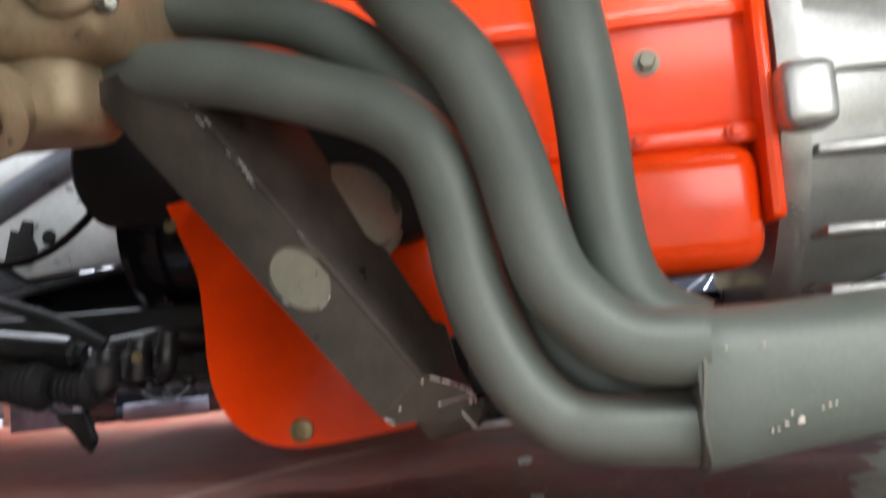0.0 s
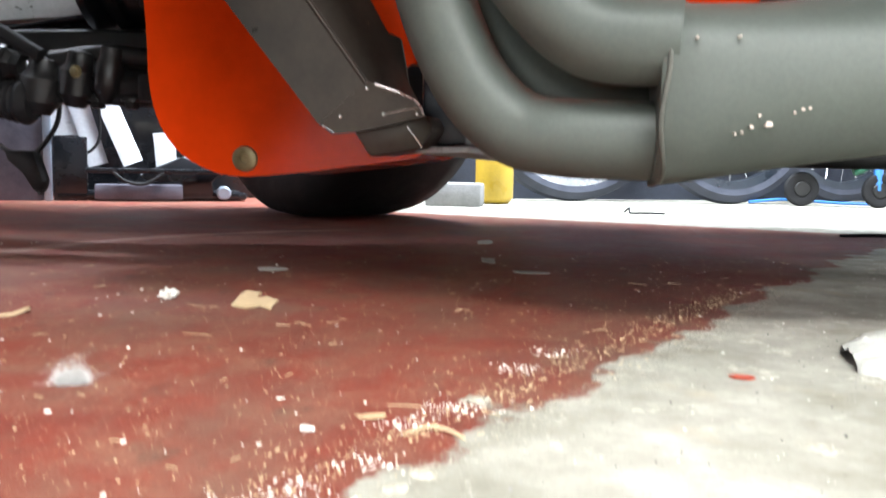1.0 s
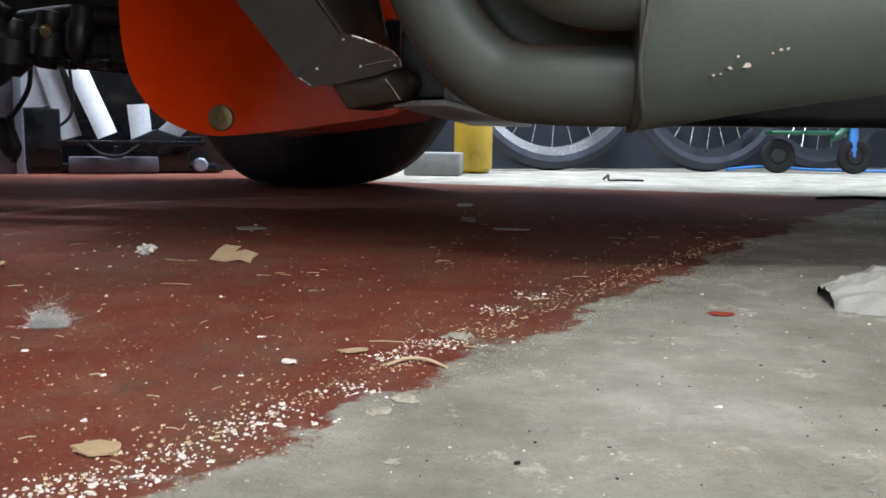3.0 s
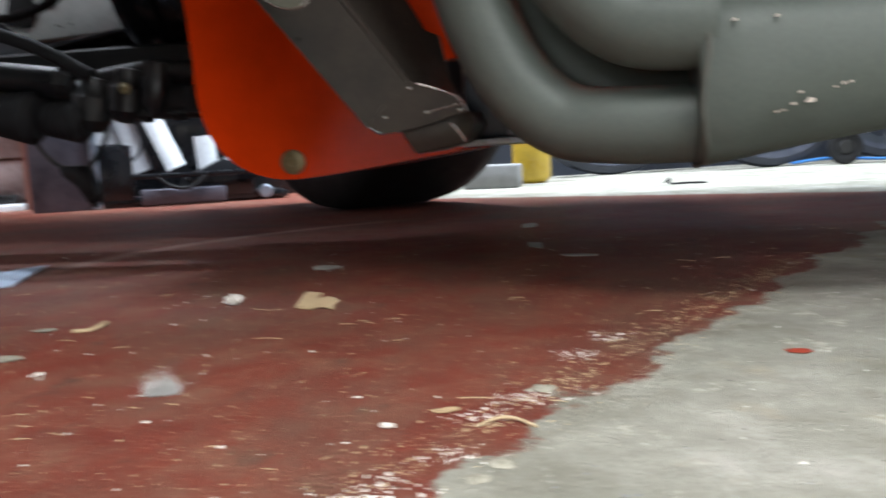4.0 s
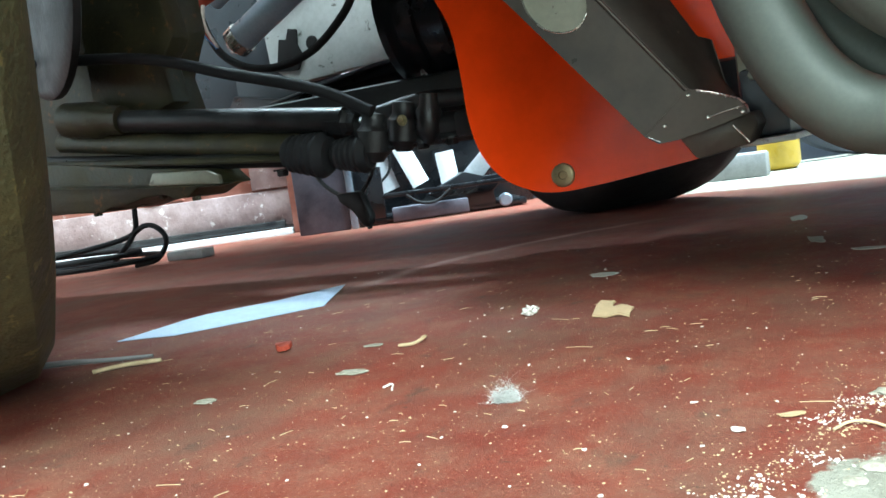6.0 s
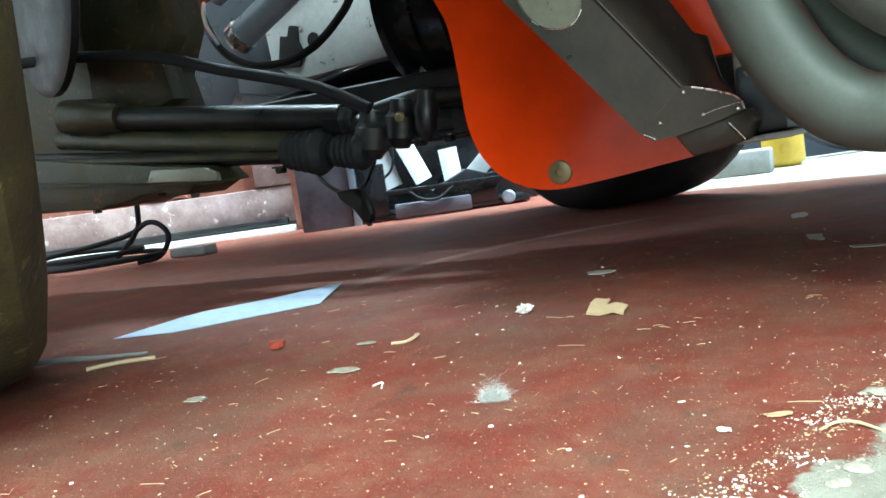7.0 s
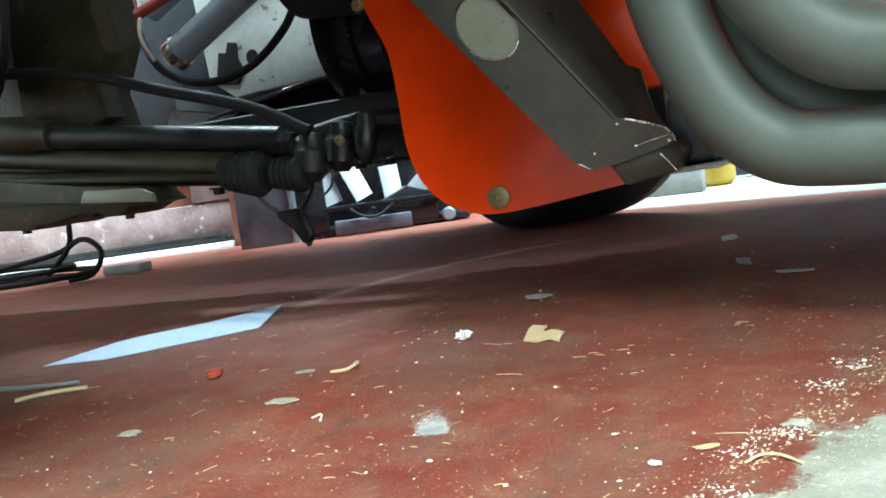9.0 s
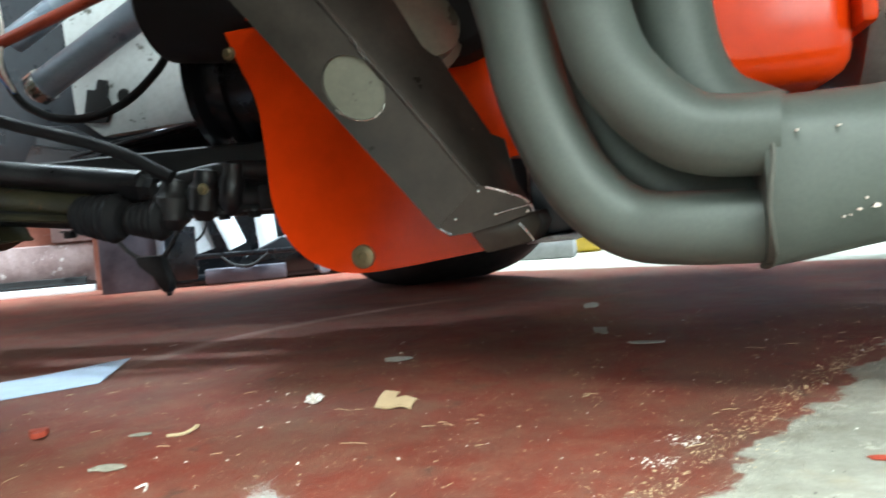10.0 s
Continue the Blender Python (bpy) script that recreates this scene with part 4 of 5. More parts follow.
# ---- far side of the garage ----
def crate():
    c = thing("black_crate", wall_pt(0.95, -0.25, -0.02), "open black steel crate beside the door", "crate", turn=28)
    M = WALL @ Matrix.Translation((0.79, -0.10, -0.02))
    # tall black backing that keeps the gaps between the white panels dark
    part("back", box((0.0, 0.06, 0.0), (0.50, 0.075, 0.5), 0.003, m=M), BLACK, c)
    part("base", box((0.03, -0.14, 0.004), (0.45, 0.057, 0.02), 0.003, m=M), BLACK, c)
    part("rail", box((0.09, -0.155, 0.064), (0.41, -0.145, 0.076), 0.003, m=M), BLACK, c)
    part("end_panel", box((-0.125, -0.14, 0.0), (0.003, -0.12, 0.30), 0.003, m=M), TRAYGREY, c, "dull violet-grey end panel")
    part("post", box((0.005, -0.15, 0.0), (0.022, -0.13, 0.42), 0.003, m=M), TUBE, c, "pale worn corner post")
    part("side_panel", box((0.024, -0.14, 0.0), (0.095, -0.12, 0.145), 0.003, m=M), BLACK, c)
    part("tray", box((0.11, -0.175, 0.004), (0.30, -0.158, 0.040), 0.004, m=M), TRAYGREY, c, "dull violet-grey tray front")
    part("strap_loop", pipe([M @ Vector(p) for p in ((0.15, -0.18, 0.066), (0.18, -0.182, 0.045), (0.22, -0.182, 0.042), (0.26, -0.18, 0.066))], 0.004, 8, 6), RUBBER, c, "black drooping strap")


crate()


def panel(u, v, z, tilt, w, h, curl):
    """A white sheet with a rolled long edge, leaning sideways."""
    m = WALL @ Matrix.Translation((u, v, z)) @ Matrix.Rotation(radians(-tilt), 4, "Y")
    b = bmesh.new()
    n = 10
    rows = []
    for k in range(n + 1):
        a = curl * k / n
        x, y = (w * k / n, 0.0) if curl == 0 else (w * math.sin(a) / curl, w * (1 - math.cos(a)) / curl)
        rows.append([b.verts.new(m @ Vector((x, y + d, zz))) for zz, d in ((0, 0), (h, 0), (h, 0.003), (0, 0.003))])
    for p, q in zip(rows, rows[1:]):
        for i in range(4):
            b.faces.new((p[i], p[(i + 1) % 4], q[(i + 1) % 4], q[i]))
    b.faces.new(rows[0]), b.faces.new(rows[-1])
    return single("metal_panel", b, WHITE, "white rolled sheet-metal panel leaning in a black crate", "panel", "white panels", smooth=50)


panel(0.885, -0.17, 0.055, 16, 0.046, 0.34, 0.5)
panel(0.962, -0.18, 0.058, 22, 0.060, 0.30, 1.2)
panel(1.036, -0.17, 0.05, 5, 0.062, 0.09, 1.1)
panel(1.075, -0.16, 0.062, -47, 0.05, 0.13, 0.6)
panel(0.802, -0.165, 0.128, 2, 0.060, 0.10, 0.0)
single("power_lead", pipe([wall_pt(0.905, -0.20, 0.26), wall_pt(0.912, -0.20, 0.16), wall_pt(0.905, -0.20, 0.11), wall_pt(0.870, -0.20, 0.078)], 0.0035, 8, 8), RUBBER, "thin black lead drooping over white panels", "cable")
tl = thing("trolley", wall_pt(1.12, -0.22, -0.02), "low black trolley end with a bright castor", "trolley", turn=28)
part("body", slab([wall_pt(0.995, -0.24, 0.040), wall_pt(1.06, -0.24, -0.012), wall_pt(1.165, -0.24, -0.012), wall_pt(1.160, -0.24, 0.025), wall_pt(1.20, -0.24, 0.068), wall_pt(1.14, -0.24, 0.066), wall_pt(1.09, -0.24, 0.084)], WALL.to_3x3() @ Vector((0, 0.12, 0)), 0.004), BLACK, tl)
part("castor", lathe(wall_pt(1.186, -0.25, 0.0), WALL.to_3x3() @ Vector((0, 1, 0)), [(0, 0), (0, 0.013), (0.004, 0.017), (0.016, 0.017), (0.02, 0.013), (0.02, 0)], 24), TUBE, tl, "bright castor wheel")


def bicycle_wheel(parent, c, r, way, tyre_mat, rim_mat):
    a = Vector((-way.y, way.x, 0))
    b = lathe(c, a, [(-0.018, r - 0.046), (-0.025, r - 0.026), (-0.018, r - 0.006), (0, r), (0.018, r - 0.006), (0.025, r - 0.026), (0.018, r - 0.046), (-0.018, r - 0.046)], 64)
    w = part("wheel", b, tyre_mat, parent)
    part("rim", lathe(c, a, [(-0.011, r - 0.068), (-0.019, r - 0.044), (0.019, r - 0.044), (0.011, r - 0.068), (-0.011, r - 0.068)], 64), rim_mat, w)
    part("hub", drum(c - a * 0.03, a, 0.02, 0.06), CHROME, w)
    for k in range(24):
        t = 2 * math.pi * k / 24
        o = way * math.cos(t) + Vector((0, 0, 1)) * math.sin(t)
        s = a * (0.025 if k % 2 else -0.025)
        part("spoke", pipe([c + s + o * 0.018, c + o * (r - 0.066)], 0.0015, 5, 1), CHROME, w)


def bicycle(base, turn, r, frame_mat, label, tyre_mat=TYREGREY, gap=1.02, rim_mat=CHROME):
    d = Vector((math.cos(radians(turn)), math.sin(radians(turn)), 0))
    o = Vector(base)
    b = thing("bicycle", base, label, "bicycle", "bicycles along the wall", turn=turn)
    z = Vector((0, 0, 1))
    f, re = o + z * r, o + d * gap + z * r
    bicycle_wheel(b, f, r, d, tyre_mat, rim_mat), bicycle_wheel(b, re, r, d, tyre_mat, CHASSIS)
    bb = o + d * gap * 0.58 + z * (r - 0.04)
    seat, head = o + d * gap * 0.70 + z * (r + 0.36), o + d * gap * 0.20 + z * (r + 0.38)
    for name, p, q in (("seat_tube", bb, seat), ("top_tube", seat, head), ("down_tube", bb, head), ("chain_stay", bb, re), ("seat_stay", seat, re), ("fork", head, f)):
        part(name, pipe([p, q], 0.016 if "stay" not in name else 0.01, 12, 2), frame_mat, b)
    a = Vector((-d.y, d.x, 0))
    part("handlebar", pipe([head + z * 0.12 - a * 0.25, head + z * 0.14, head + z * 0.12 + a * 0.25], 0.011, 10, 5), CHROME, b)
    part("saddle", box((-0.12, -0.06, 0), (0.12, 0.06, 0.05), 0.02, 3, m=Matrix.Translation(seat + z * 0.08) @ Matrix.Rotation(radians(turn), 4, "Z")), RUBBER, b)
    ch = part("chainring", lathe(bb - a * 0.05, a, [(0, 0.05), (0, 0.085), (0.004, 0.085), (0.004, 0.05), (0, 0.05)], 36), CHROME, b)
    part("crank", pipe([bb - a * 0.06, bb - a * 0.06 + d * 0.10 - z * 0.12], 0.009, 10, 2), CHROME, ch)


bicycle((0.14, 2.58, -0.02), 28, 0.33, BLUE, "adult bicycle with bright alloy rims leaning by the far wall")
bicycle((0.60, 2.66, -0.02), 28, 0.31, GREEN, "green bicycle with dark tyres standing by the far wall", gap=1.0, rim_mat=CHASSIS)

can = thing("plastic_can", (-0.07, 2.28, -0.02), "yellow plastic container on the bare concrete", "container")
part("body", lathe((-0.07, 2.28, -0.02), (0, 0, 1), [(0, 0), (0, 0.034), (0.006, 0.043), (0.018, 0.050), (0.19, 0.050), (0.22, 0.04), (0.24, 0.022), (0.24, 0)], 32), YELLOW, can)
part("cap", drum((-0.07, 2.28, 0.22), (0, 0, 1), 0.025, 0.03), RUBBER, can)
single("concrete_block", box((-0.22, 2.06, -0.02), (-0.085, 2.16, 0.036), 0.006), BLOCKGREY, "rough grey concrete block beside the wheel", "block")


# ---- litter on the floor ----
SAND = surface("coarse_grey_sand", (0.20, 0.185, 0.14), (0.42, 0.40, 0.33), 0.9, 0, 400, 900, 0.3, 0.0003)


def flake(name, x, y, length, width, turn, material, label, category, thick=0.0012, seed=0, group=""):
    """A small torn flat piece lying on the floor."""
    r = random.Random(seed)
    n = 17
    z = ground(x, y)
    m = Matrix.Translation((x, y, z + 0.0004)) @ Matrix.Rotation(radians(turn), 4, "Z")
    out = []
    for k in range(n):
        t = 2 * math.pi * k / n
        c, s = math.cos(t), math.sin(t)
        out.append(m @ Vector((length / 2 * math.copysign(abs(c) ** 0.6, c) * r.uniform(0.66, 1.1), width / 2 * math.copysign(abs(s) ** 0.6, s) * r.uniform(0.62, 1.1), r.uniform(0, thick * 0.8))))
    return single(name, slab(out, (0, 0, thick), 0), material, label, category, group)


card = [(-0.0125, -0.020), (-0.003, -0.0205), (0.006, -0.0195), (0.0135, -0.021), (0.013, -0.010), (0.0145, 0.001), (0.006, 0.003), (-0.0005, 0.002), (-0.001, 0.009), (0.0005, 0.014), (-0.006, 0.020), (-0.011, 0.019), (-0.0125, 0.006)]
single("cardboard_scrap", slab([(-0.0705 + 0.86 * x, 0.514 + 0.5 * y, 0.0006 + 0.006 * (y + 0.021) / 0.041 + 0.0008 * math.sin(300 * x)) for x, y in card], (0, 0, 0.0007), 0), CARD, "torn tan cardboard scrap on the red floor", "cardboard")
b = bmesh.new()
bmesh.ops.create_icosphere(b, subdivisions=3, radius=0.0040)
for v in b.verts:
    d = 1 + 0.9 * noise.noise(v.co * 560)
    v.co = Vector((-0.127 + v.co.x * d * 1.15, 0.524 + v.co.y * d, max(0.0002, 0.0028 + v.co.z * d * 0.75)))
single("crumb", b, CHALK, "small white chalky crumb on the red floor", "crumb")
# loose stones on the bare concrete
for k, (x, y, s, mat) in enumerate(((0.060, 0.281, 0.0034, SAND), (0.054, 0.270, 0.0028, SAND), (0.063, 0.238, 0.0014, SAND), (0.092, 0.262, 0.0008, BLOCKGREY), (0.095, 0.2625, 0.0007, BLOCKGREY), (0.066, 0.352, 0.0040, SAND))):
    b = bmesh.new()
    bmesh.ops.create_icosphere(b, subdivisions=2, radius=s)
    for v in b.verts:
        d = 1 + 0.6 * noise.noise(v.co * 1.3 / s + Vector((k, 0, 0)))
        v.co = Vector((x + v.co.x * d * 1.2, y + v.co.y * d, max(0.0001, 0.0002 + v.co.z * d * 0.35)))
    single("pebble", b, mat, "small rough stone crumb on the bare concrete", "pebble", "loose stones")
for k, (x, y, l, w, a) in enumerate(((0.0355, 0.3255, 0.010, 0.004, 20), (0.037, 0.771, 0.014, 0.045, 5), (0.016, 0.984, 0.016, 0.05, 0), (-0.114, 0.665, 0.022, 0.022, 5), (-0.240, 0.345, 0.011, 0.008, 10),
                                     (-0.203, 0.454, 0.014, 0.007, 25), (0.0, 0.236, 0.011, 0.008, -8), (-0.182, 0.394, 0.020, 0.010, 8), (0.02, 0.31, 0.006, 0.004, 0), (0.075, 0.700, 0.03, 0.012, -6))):
    flake("chip", x, y, l, w, a, CARD if k in (0, 6) else CHALK if k not in (1, 2, 3, 4, 5, 7, 9) else (CLOTH if k not in (4, 5, 7) else SAND), "pale flat chip lying on the red floor", "chip", 0.0005, 20 + k, "chips on the floor")
flake("paint_chip", -0.268, 0.452, 0.010, 0.012, 30, REDCHIP, "bright red paint chip on the floor", "chip", 0.003, 41)
flake("paint_chip", 0.165, 0.404, 0.010, 0.007, 0, REDCHIP, "red paint chip on bare concrete", "chip", 0.0004, 42)


def paper():
    """A sheet with one soft crease along its length."""
    b = bmesh.new()
    tip, b2, b1, right, top, a2, a1, c1, c2 = [b.verts.new(p) for p in ((-0.466, 0.503, 0.001), (-0.417, 0.516, 0.001), (-0.370, 0.568, 0.001), (-0.338, 0.606, 0.001), (-0.378, 0.706, 0.003), (-0.418, 0.650, 0.001), (-0.464, 0.578, 0.001), (-0.428, 0.566, 0.007), (-0.378, 0.634, 0.005))]
    for f in ((tip, c1, a1), (a1, c1, c2, a2), (a2, c2, top), (top, c2, right), (tip, b2, c1), (b2, b1, c2, c1), (b1, right, c2)):
        b.faces.new(f)
    bmesh.ops.triangulate(b, faces=b.faces[:])
    bmesh.ops.solidify(b, geom=b.faces[:], thickness=0.0006)
    single("paper_sheet", b, PAPER, "creased pale blue paper sheet on the red floor", "paper", smooth=12)


paper()


def rag():
    """A crumpled cloth: a low mound of soft folds with an uneven hem."""
    b = bmesh.new()
    n = 44
    g = []
    for j in range(n + 1):
        row = []
        for i in range(n + 1):
            u, v = i / n * 2 - 1, j / n * 2 - 1
            edge = max(0.0, 1 - (0.72 * u * u + 0.72 * v * v + 0.25 * abs(u * v)))
            wave = noise.noise(Vector((u * 1.6, v * 1.6, 4.2)))
            x, y = 0.268 + 0.050 * u + 0.010 * wave, 0.462 + 0.042 * v + 0.016 * u + 0.010 * noise.noise(Vector((u * 1.7, v * 1.3, 8.1)))
            fold = (1 - abs(noise.noise(Vector((u * 1.5 + v * 1.1, v * 2.6 - u, 0.7))))) ** 3
            fine = (1 - abs(noise.noise(Vector((u * 3.4 - v, v * 4.2 + u, 5.7))))) ** 4
            z = 0.0015 + edge ** 0.6 * (0.003 + 0.007 * fold + 0.002 * fine)
            row.append(b.verts.new((x, y, z if edge > 0.04 else -0.001)))
        g.append(row)
    for j in range(n):
        for i in range(n):
            q = (g[j][i], g[j][i + 1], g[j + 1][i + 1], g[j + 1][i])
            if max(v.co.z for v in q) > 0:
                b.faces.new(q)
    bmesh.ops.delete(b, geom=[v for v in b.verts if not v.link_faces], context="VERTS")
    single("cloth_rag", b, CLOTH, "crumpled off-white cloth rag on bare concrete", "rag", smooth=60)


rag()


def fluff(x, y, size, seed):
    """A tuft of fine fibres."""
    r = random.Random(seed)
    b = bmesh.new()
    for k in range(3600):
        lobe = r.choice(((0, 0, 1.0), (0.5, 0.1, 0.6), (-0.45, -0.1, 0.55), (0.1, 0.35, 0.5)))
        p = Vector((x + size * (lobe[0] * 0.62 + r.gauss(0, 0.26) * lobe[2]), y + size * (lobe[1] + r.gauss(0, 0.22) * lobe[2]), 0.0005 + size * abs(r.gauss(0.12, 0.34)) * lobe[2]))
        d = Vector((r.gauss(0, 1), r.gauss(0, 1), 0.25 + r.gauss(0, 0.9))).normalized()
        q = p + d * size * (r.uniform(0.10, 0.30) if k % 40 else r.uniform(0.6, 1.1))
        q.z = max(q.z, 0.0003)
        e = Vector((-d.y, d.x, 0)).normalized() * 0.00003
        up = Vector((0, 0, 0.00005))
        vs = [b.verts.new(c) for c in (p - e, p + e, p + up, q - e * 0.5, q + e * 0.5, q + up)]
        for f in ((0, 1, 4, 3), (1, 2, 5, 4), (2, 0, 3, 5)):
            b.faces.new([vs[i] for i in f])
    single("fluff_tuft", b, FLUFF, "grey-white tuft of fluff on the red floor", "fluff")


fluff(-0.076, 0.343, 0.0095, 7)

single("stick", pipe([(-0.385, 0.405, 0.002), (-0.372, 0.418, 0.0025), (-0.352, 0.432, 0.002)], 0.0014, 6, 4), STRAW, "thin straw-coloured splinter on the red floor", "stick")
single("twig", pipe([(-0.47, 0.415, 0.003), (-0.43, 0.424, 0.004), (-0.405, 0.432, 0.003), (-0.372, 0.445, 0.002)], 0.0026, 7, 5, taper=0.0012), BLOCKGREY, "grey peeling twig on the red floor", "twig")
single("twig", pipe([(0.049, 0.311, 0.0006), (0.054, 0.317, 0.0012), (0.060, 0.317, 0.0012), (0.067, 0.311, 0.0006)], 0.0005, 6, 5), STRAW, "dry straw stalk by the worn paint edge", "twig")
single("twig", pipe([(-0.178, 0.47, 0.001), (-0.172, 0.462, 0.003), (-0.176, 0.454, 0.001), (-0.184, 0.450, 0.001)], 0.0010, 6, 5), STRAW, "curled dry straw stalk on the red floor", "twig")
single("twig", pipe([(-0.148, 0.366, 0.0005), (-0.145, 0.370, 0.001), (-0.141, 0.362, 0.0005)], 0.0005, 6, 4), CHALK, "bent white thread scrap on the red floor", "thread")
single("twig", pipe([(0.245, 1.99, -0.018), (0.255, 1.98, -0.008), (0.255, 1.96, -0.018), (0.28, 1.95, -0.017), (0.33, 1.96, -0.018)], 0.0025, 6, 4), RUBBER, "dark bent twig on the bright concrete", "twig")
single("twig", pipe([(0.53, 1.44, -0.018), (0.60, 1.45, -0.016), (0.72, 1.43, -0.018)], 0.003, 6, 4), RUBBER, "dark thin stalk on the bright concrete", "twig")
single("hose", pipe([(0.66, 2.66, -0.012), (0.78, 2.72, -0.004), (0.95, 2.74, -0.012), (1.2, 2.70, -0.012), (1.6, 2.8, -0.012)], 0.0045, 10, 8), BLUE, "blue hose lying on the garage floor", "hose")

# coiled lead near the door
pts = []
for k in range(34):
    t = 0.6 + k * 0.5
    rr = 0.11 + 0.02 * math.sin(t * 0.37)
    pts.append((-1.33 + 0.02 * math.sin(t * 0.21) + 1.2 * rr * math.cos(t), 1.26 + 0.8 * rr * math.sin(t), -0.006 + 0.0010 * k))
pts += [(-1.27, 1.29, 0.045), (-1.21, 1.30, 0.068), (-1.174, 1.30, 0.060), (-1.158, 1.30, 0.034), (-1.178, 1.29, 0.0), (-1.22, 1.27, -0.008)]
single("cable_coil", pipe(pts, 0.0055, 8, 4), RUBBER, "coiled black cable on the red floor by the door", "cable")
single("cable_drop", pipe([(-1.29, 1.28, 0.0), (-1.245, 1.30, 0.05), (-1.228, 1.30, 0.10), (-1.225, 1.30, 0.30)], 0.0055, 8, 6), RUBBER, "black cable rising from the coil", "cable")
single("wood_offcut", box((-1.27, 1.41, -0.018), (-1.17, 1.45, 0.002), 0.003), BLOCKGREY, "small grey timber offcut on the red floor", "offcut")
flake("chip", -0.93, 2.08, 0.06, 0.05, 0, CHALK, "white crumb by the crate", "chip", 0.015, 77)


def litter(name, count, seed, place, size, material, label):
    r = random.Random(seed)
    b = bmesh.new()
    for k in range(count):
        x, y = place(r)
        s = size * min(2.6, math.exp(r.gauss(0, 0.5)))
        z = ground(x, y)
        t0, n = r.uniform(0, 6.28), r.choice((4, 5, 6))
        el = r.uniform(0.35, 1.0)
        h = s * r.uniform(0.15, 0.6)
        tilt = r.uniform(-0.3, 0.3)
        bot, top = [], []
        for i in range(n):
            t = 6.283 * i / n
            px, py = s * math.cos(t) * r.uniform(0.7, 1.2), s * el * math.sin(t) * r.uniform(0.7, 1.2)
            px, py = px * math.cos(t0) - py * math.sin(t0), px * math.sin(t0) + py * math.cos(t0)
            bot.append(b.verts.new((x + px, y + py, z)))
            top.append(b.verts.new((x + px * 0.8, y + py * 0.8, z + max(0.0002, h + px * tilt))))
        b.faces.new(top)
        for i in range(n):
            b.faces.new((bot[i], bot[(i + 1) % n], top[(i + 1) % n], top[i]))
    me = bpy.data.meshes.new(name)
    b.to_mesh(me)
    b.free()
    me.materials.append(material)
    tagged(new(name, me), label, "litter", kind="stuff")


def over_paint(r):
    while True:
        y = 0.14 + 0.75 * r.random() ** 1.6
        x = r.uniform(-0.55, 0.5 * y - 0.08)
        if r.random() < math.exp(-max(0, (0.5 * y - 0.09 - x)) * 1.6):
            return x, y


def along_edge(r):
    y = 0.16 + 0.5 * r.random() ** 1.2
    return 0.5 * y - 0.100 - abs(r.gauss(0, 0.012)), y


def over_concrete(r):
    y = r.uniform(0.18, 1.0)
    return 0.5 * y - 0.06 + 0.4 * r.random(), y


def past_edge(r):
    y = 0.17 + 0.55 * r.random() ** 1.2
    return 0.5 * y - 0.088 + abs(r.gauss(0, 0.014)), y


def clusters(r):
    """White flakes lie in drifts along the edge."""
    x, y = r.choice(((0.002, 0.211), (0.006, 0.220), (0.014, 0.225), (0.019, 0.239), (0.025, 0.253), (0.031, 0.265), (0.043, 0.287), (0.047, 0.322), (0.057, 0.340), (0.063, 0.345), (0.079, 0.404), (0.090, 0.433)))
    return x + r.gauss(0, 0.0055), y + r.gauss(0, 0.005)


litter("dust_flakes", 5200, 11, over_paint, 0.00026, STRAW, "fine straw-coloured dust and flakes over the red floor")
litter("paint_flakes", 420, 12, over_paint, 0.00056, CHALK, "scattered pale flakes over the red floor")
litter("edge_flakes", 700, 13, clusters, 0.00042, CHALK, "white flakes in drifts along the worn paint edge")
litter("edge_crumbs", 1300, 14, along_edge, 0.00035, STRAW, "sandy crumbs lining the worn paint edge")
litter("edge_sand", 2200, 16, past_edge, 0.00026, SAND, "pale sand along the broken paint edge")
litter("grit", 1100, 15, over_concrete, 0.00040, BLOCKGREY, "fine grit on bare concrete")
litter("dark_grit", 900, 17, over_concrete, 0.00034, GREASE, "dark specks of grit on bare concrete")
litter("pale_grit", 900, 18, over_concrete, 0.00040, CHALK, "pale crumbs on bare concrete")


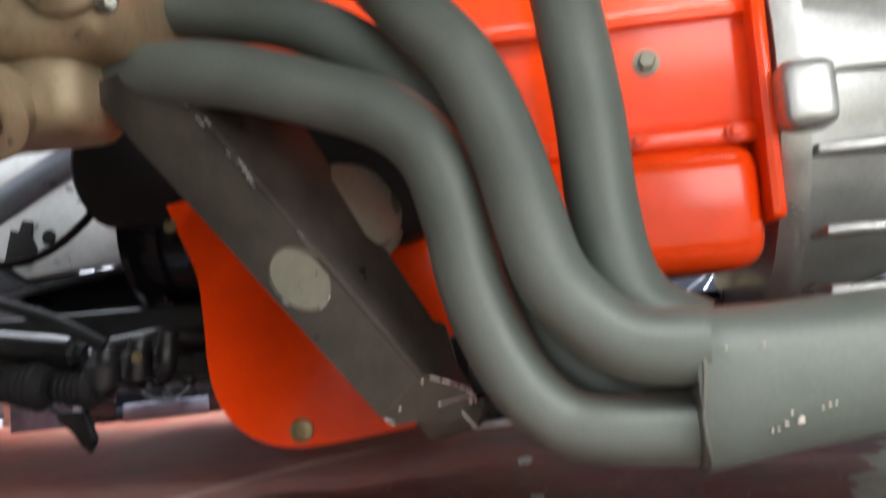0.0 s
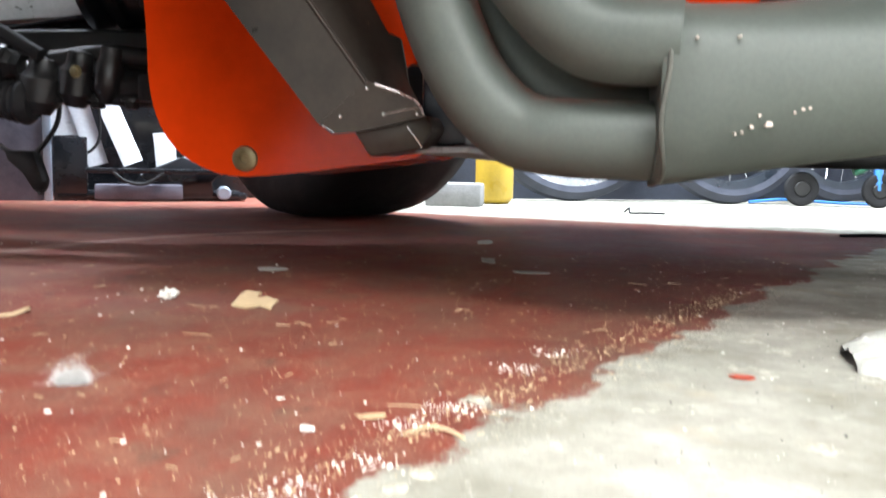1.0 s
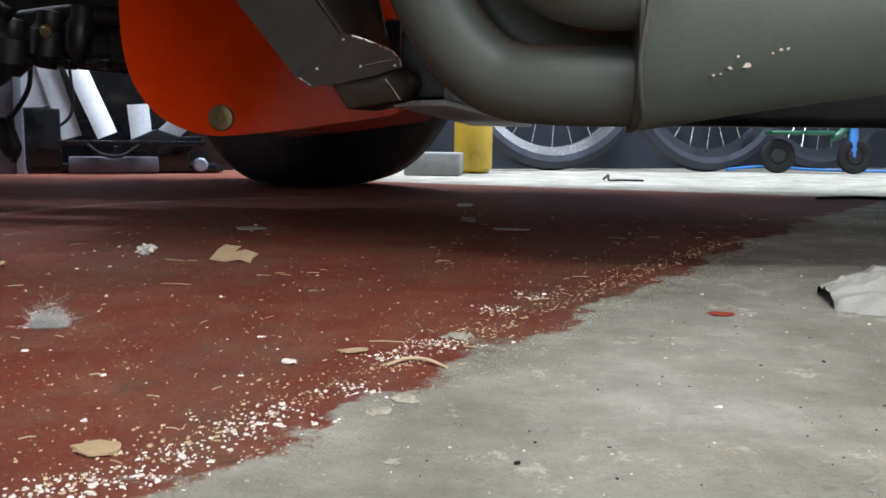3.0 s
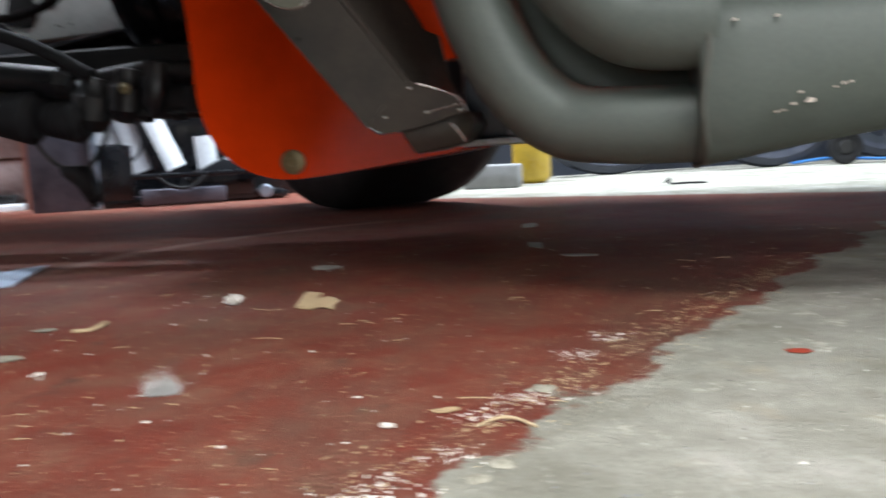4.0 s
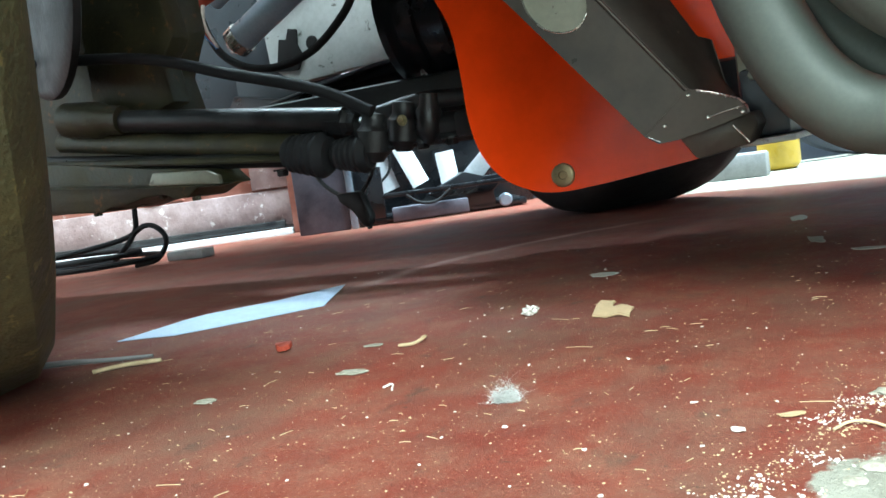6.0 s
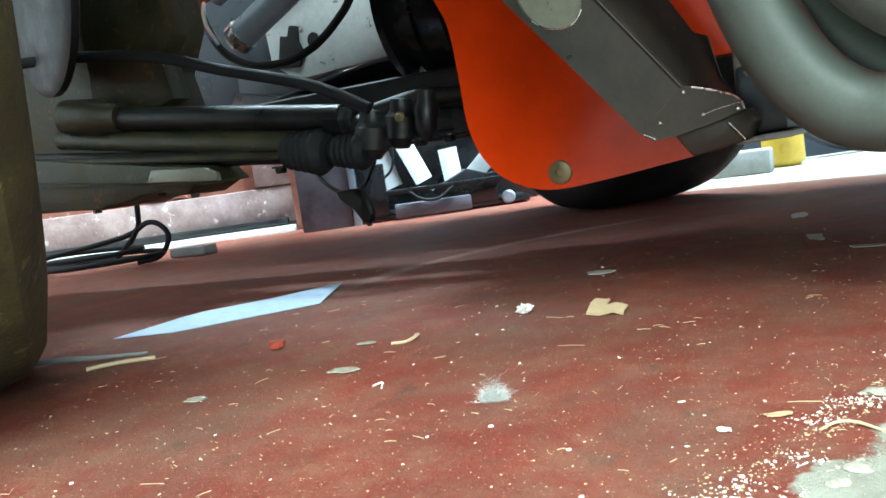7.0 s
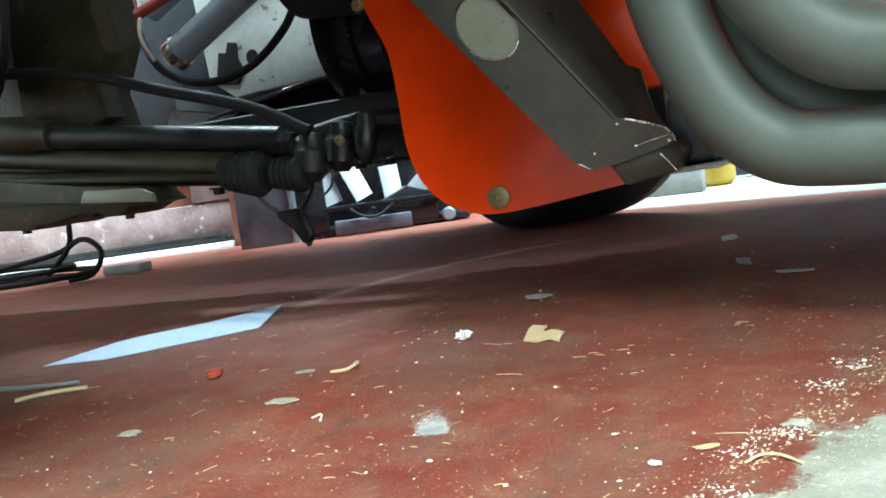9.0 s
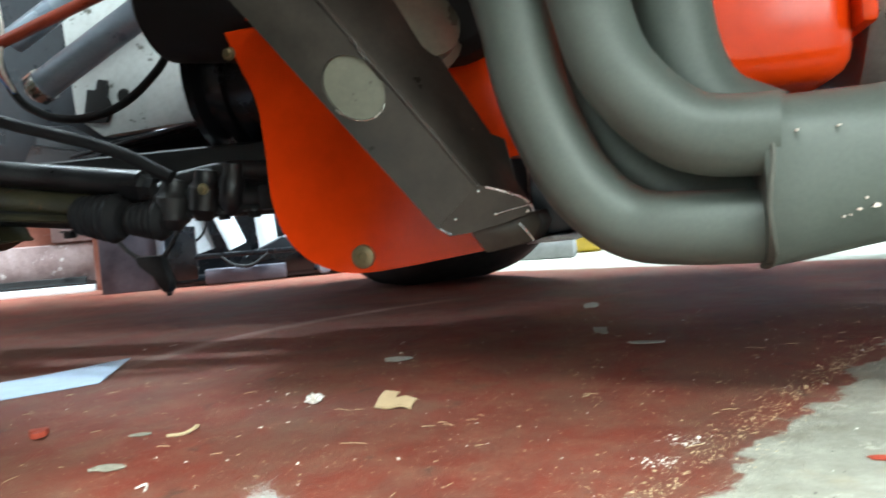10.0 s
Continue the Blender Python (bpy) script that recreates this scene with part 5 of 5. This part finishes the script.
def fibres(count, seed):
    r = random.Random(seed)
    b = bmesh.new()
    for k in range(count):
        x, y = over_paint(r)
        l, t = 0.003 * math.exp(r.gauss(0, 0.6)), r.uniform(0, 6.28)
        d = Vector((math.cos(t), math.sin(t), 0)) * l
        e = Vector((-d.y, d.x, 0)).normalized() * 0.00007
        o = Vector((x, y, ground(x, y) + 0.0003))
        mid = o + d * 0.5 + e * r.uniform(-5, 5) + Vector((0, 0, 0.0002))
        a = [b.verts.new(c) for c in (o - e, o + e, mid + e, mid - e, o + d + e, o + d - e)]
        lo = [b.verts.new(v.co - Vector((0, 0, 0.0003))) for v in a]
        for f in ((0, 1, 2, 3), (3, 2, 4, 5)):
            b.faces.new([a[i] for i in f])
        for f in ((0, 3), (3, 5), (5, 4), (4, 2), (2, 1), (1, 0)):
            b.faces.new((a[f[0]], a[f[1]], lo[f[1]], lo[f[0]]))
    me = bpy.data.meshes.new("fibres")
    b.to_mesh(me)
    b.free()
    me.materials.append(STRAW)
    tagged(new("fibres", me), "fine dry fibres strewn over the red floor", "litter", kind="stuff")


fibres(420, 21)


# a small scooter left among the bicycles
sc = thing("kick_scooter", (0.950, 2.640, -0.02), "small green and blue kick scooter on the concrete", "scooter")
part("deck", box((0.770, 2.610, 0.092), (0.950, 2.690, 0.104), 0.004), GREEN, sc, "green deck")
part("fork", pipe([(1.010, 2.640, 0.03), (1.005, 2.640, 0.12), (0.980, 2.640, 0.30), (0.950, 2.640, 0.62)], 0.013, 12, 5), BLUE, sc, "blue fork and stem")
part("handlebar", pipe([(0.950, 2.520, 0.62), (0.950, 2.760, 0.62)], 0.011, 10, 3), BLUE, sc)
part("neck", pipe([(0.940, 2.640, 0.082), (0.970, 2.640, 0.095), (0.995, 2.640, 0.13)], 0.012, 12, 4), GREEN, sc)
for x in (1.015, 0.80):
    w = part("wheel", lathe((x, 2.632, 0.03), (0, 1, 0), [(0, 0.022), (-0.004, 0.03), (-0.002, 0.046), (0.008, 0.05), (0.018, 0.046), (0.02, 0.03), (0.016, 0.022), (0, 0.022)], 32), RUBBER, sc)
    part("hub", drum((x, 2.628, 0.03), (0, 1, 0), 0.0225, 0.024), GREASE, w)
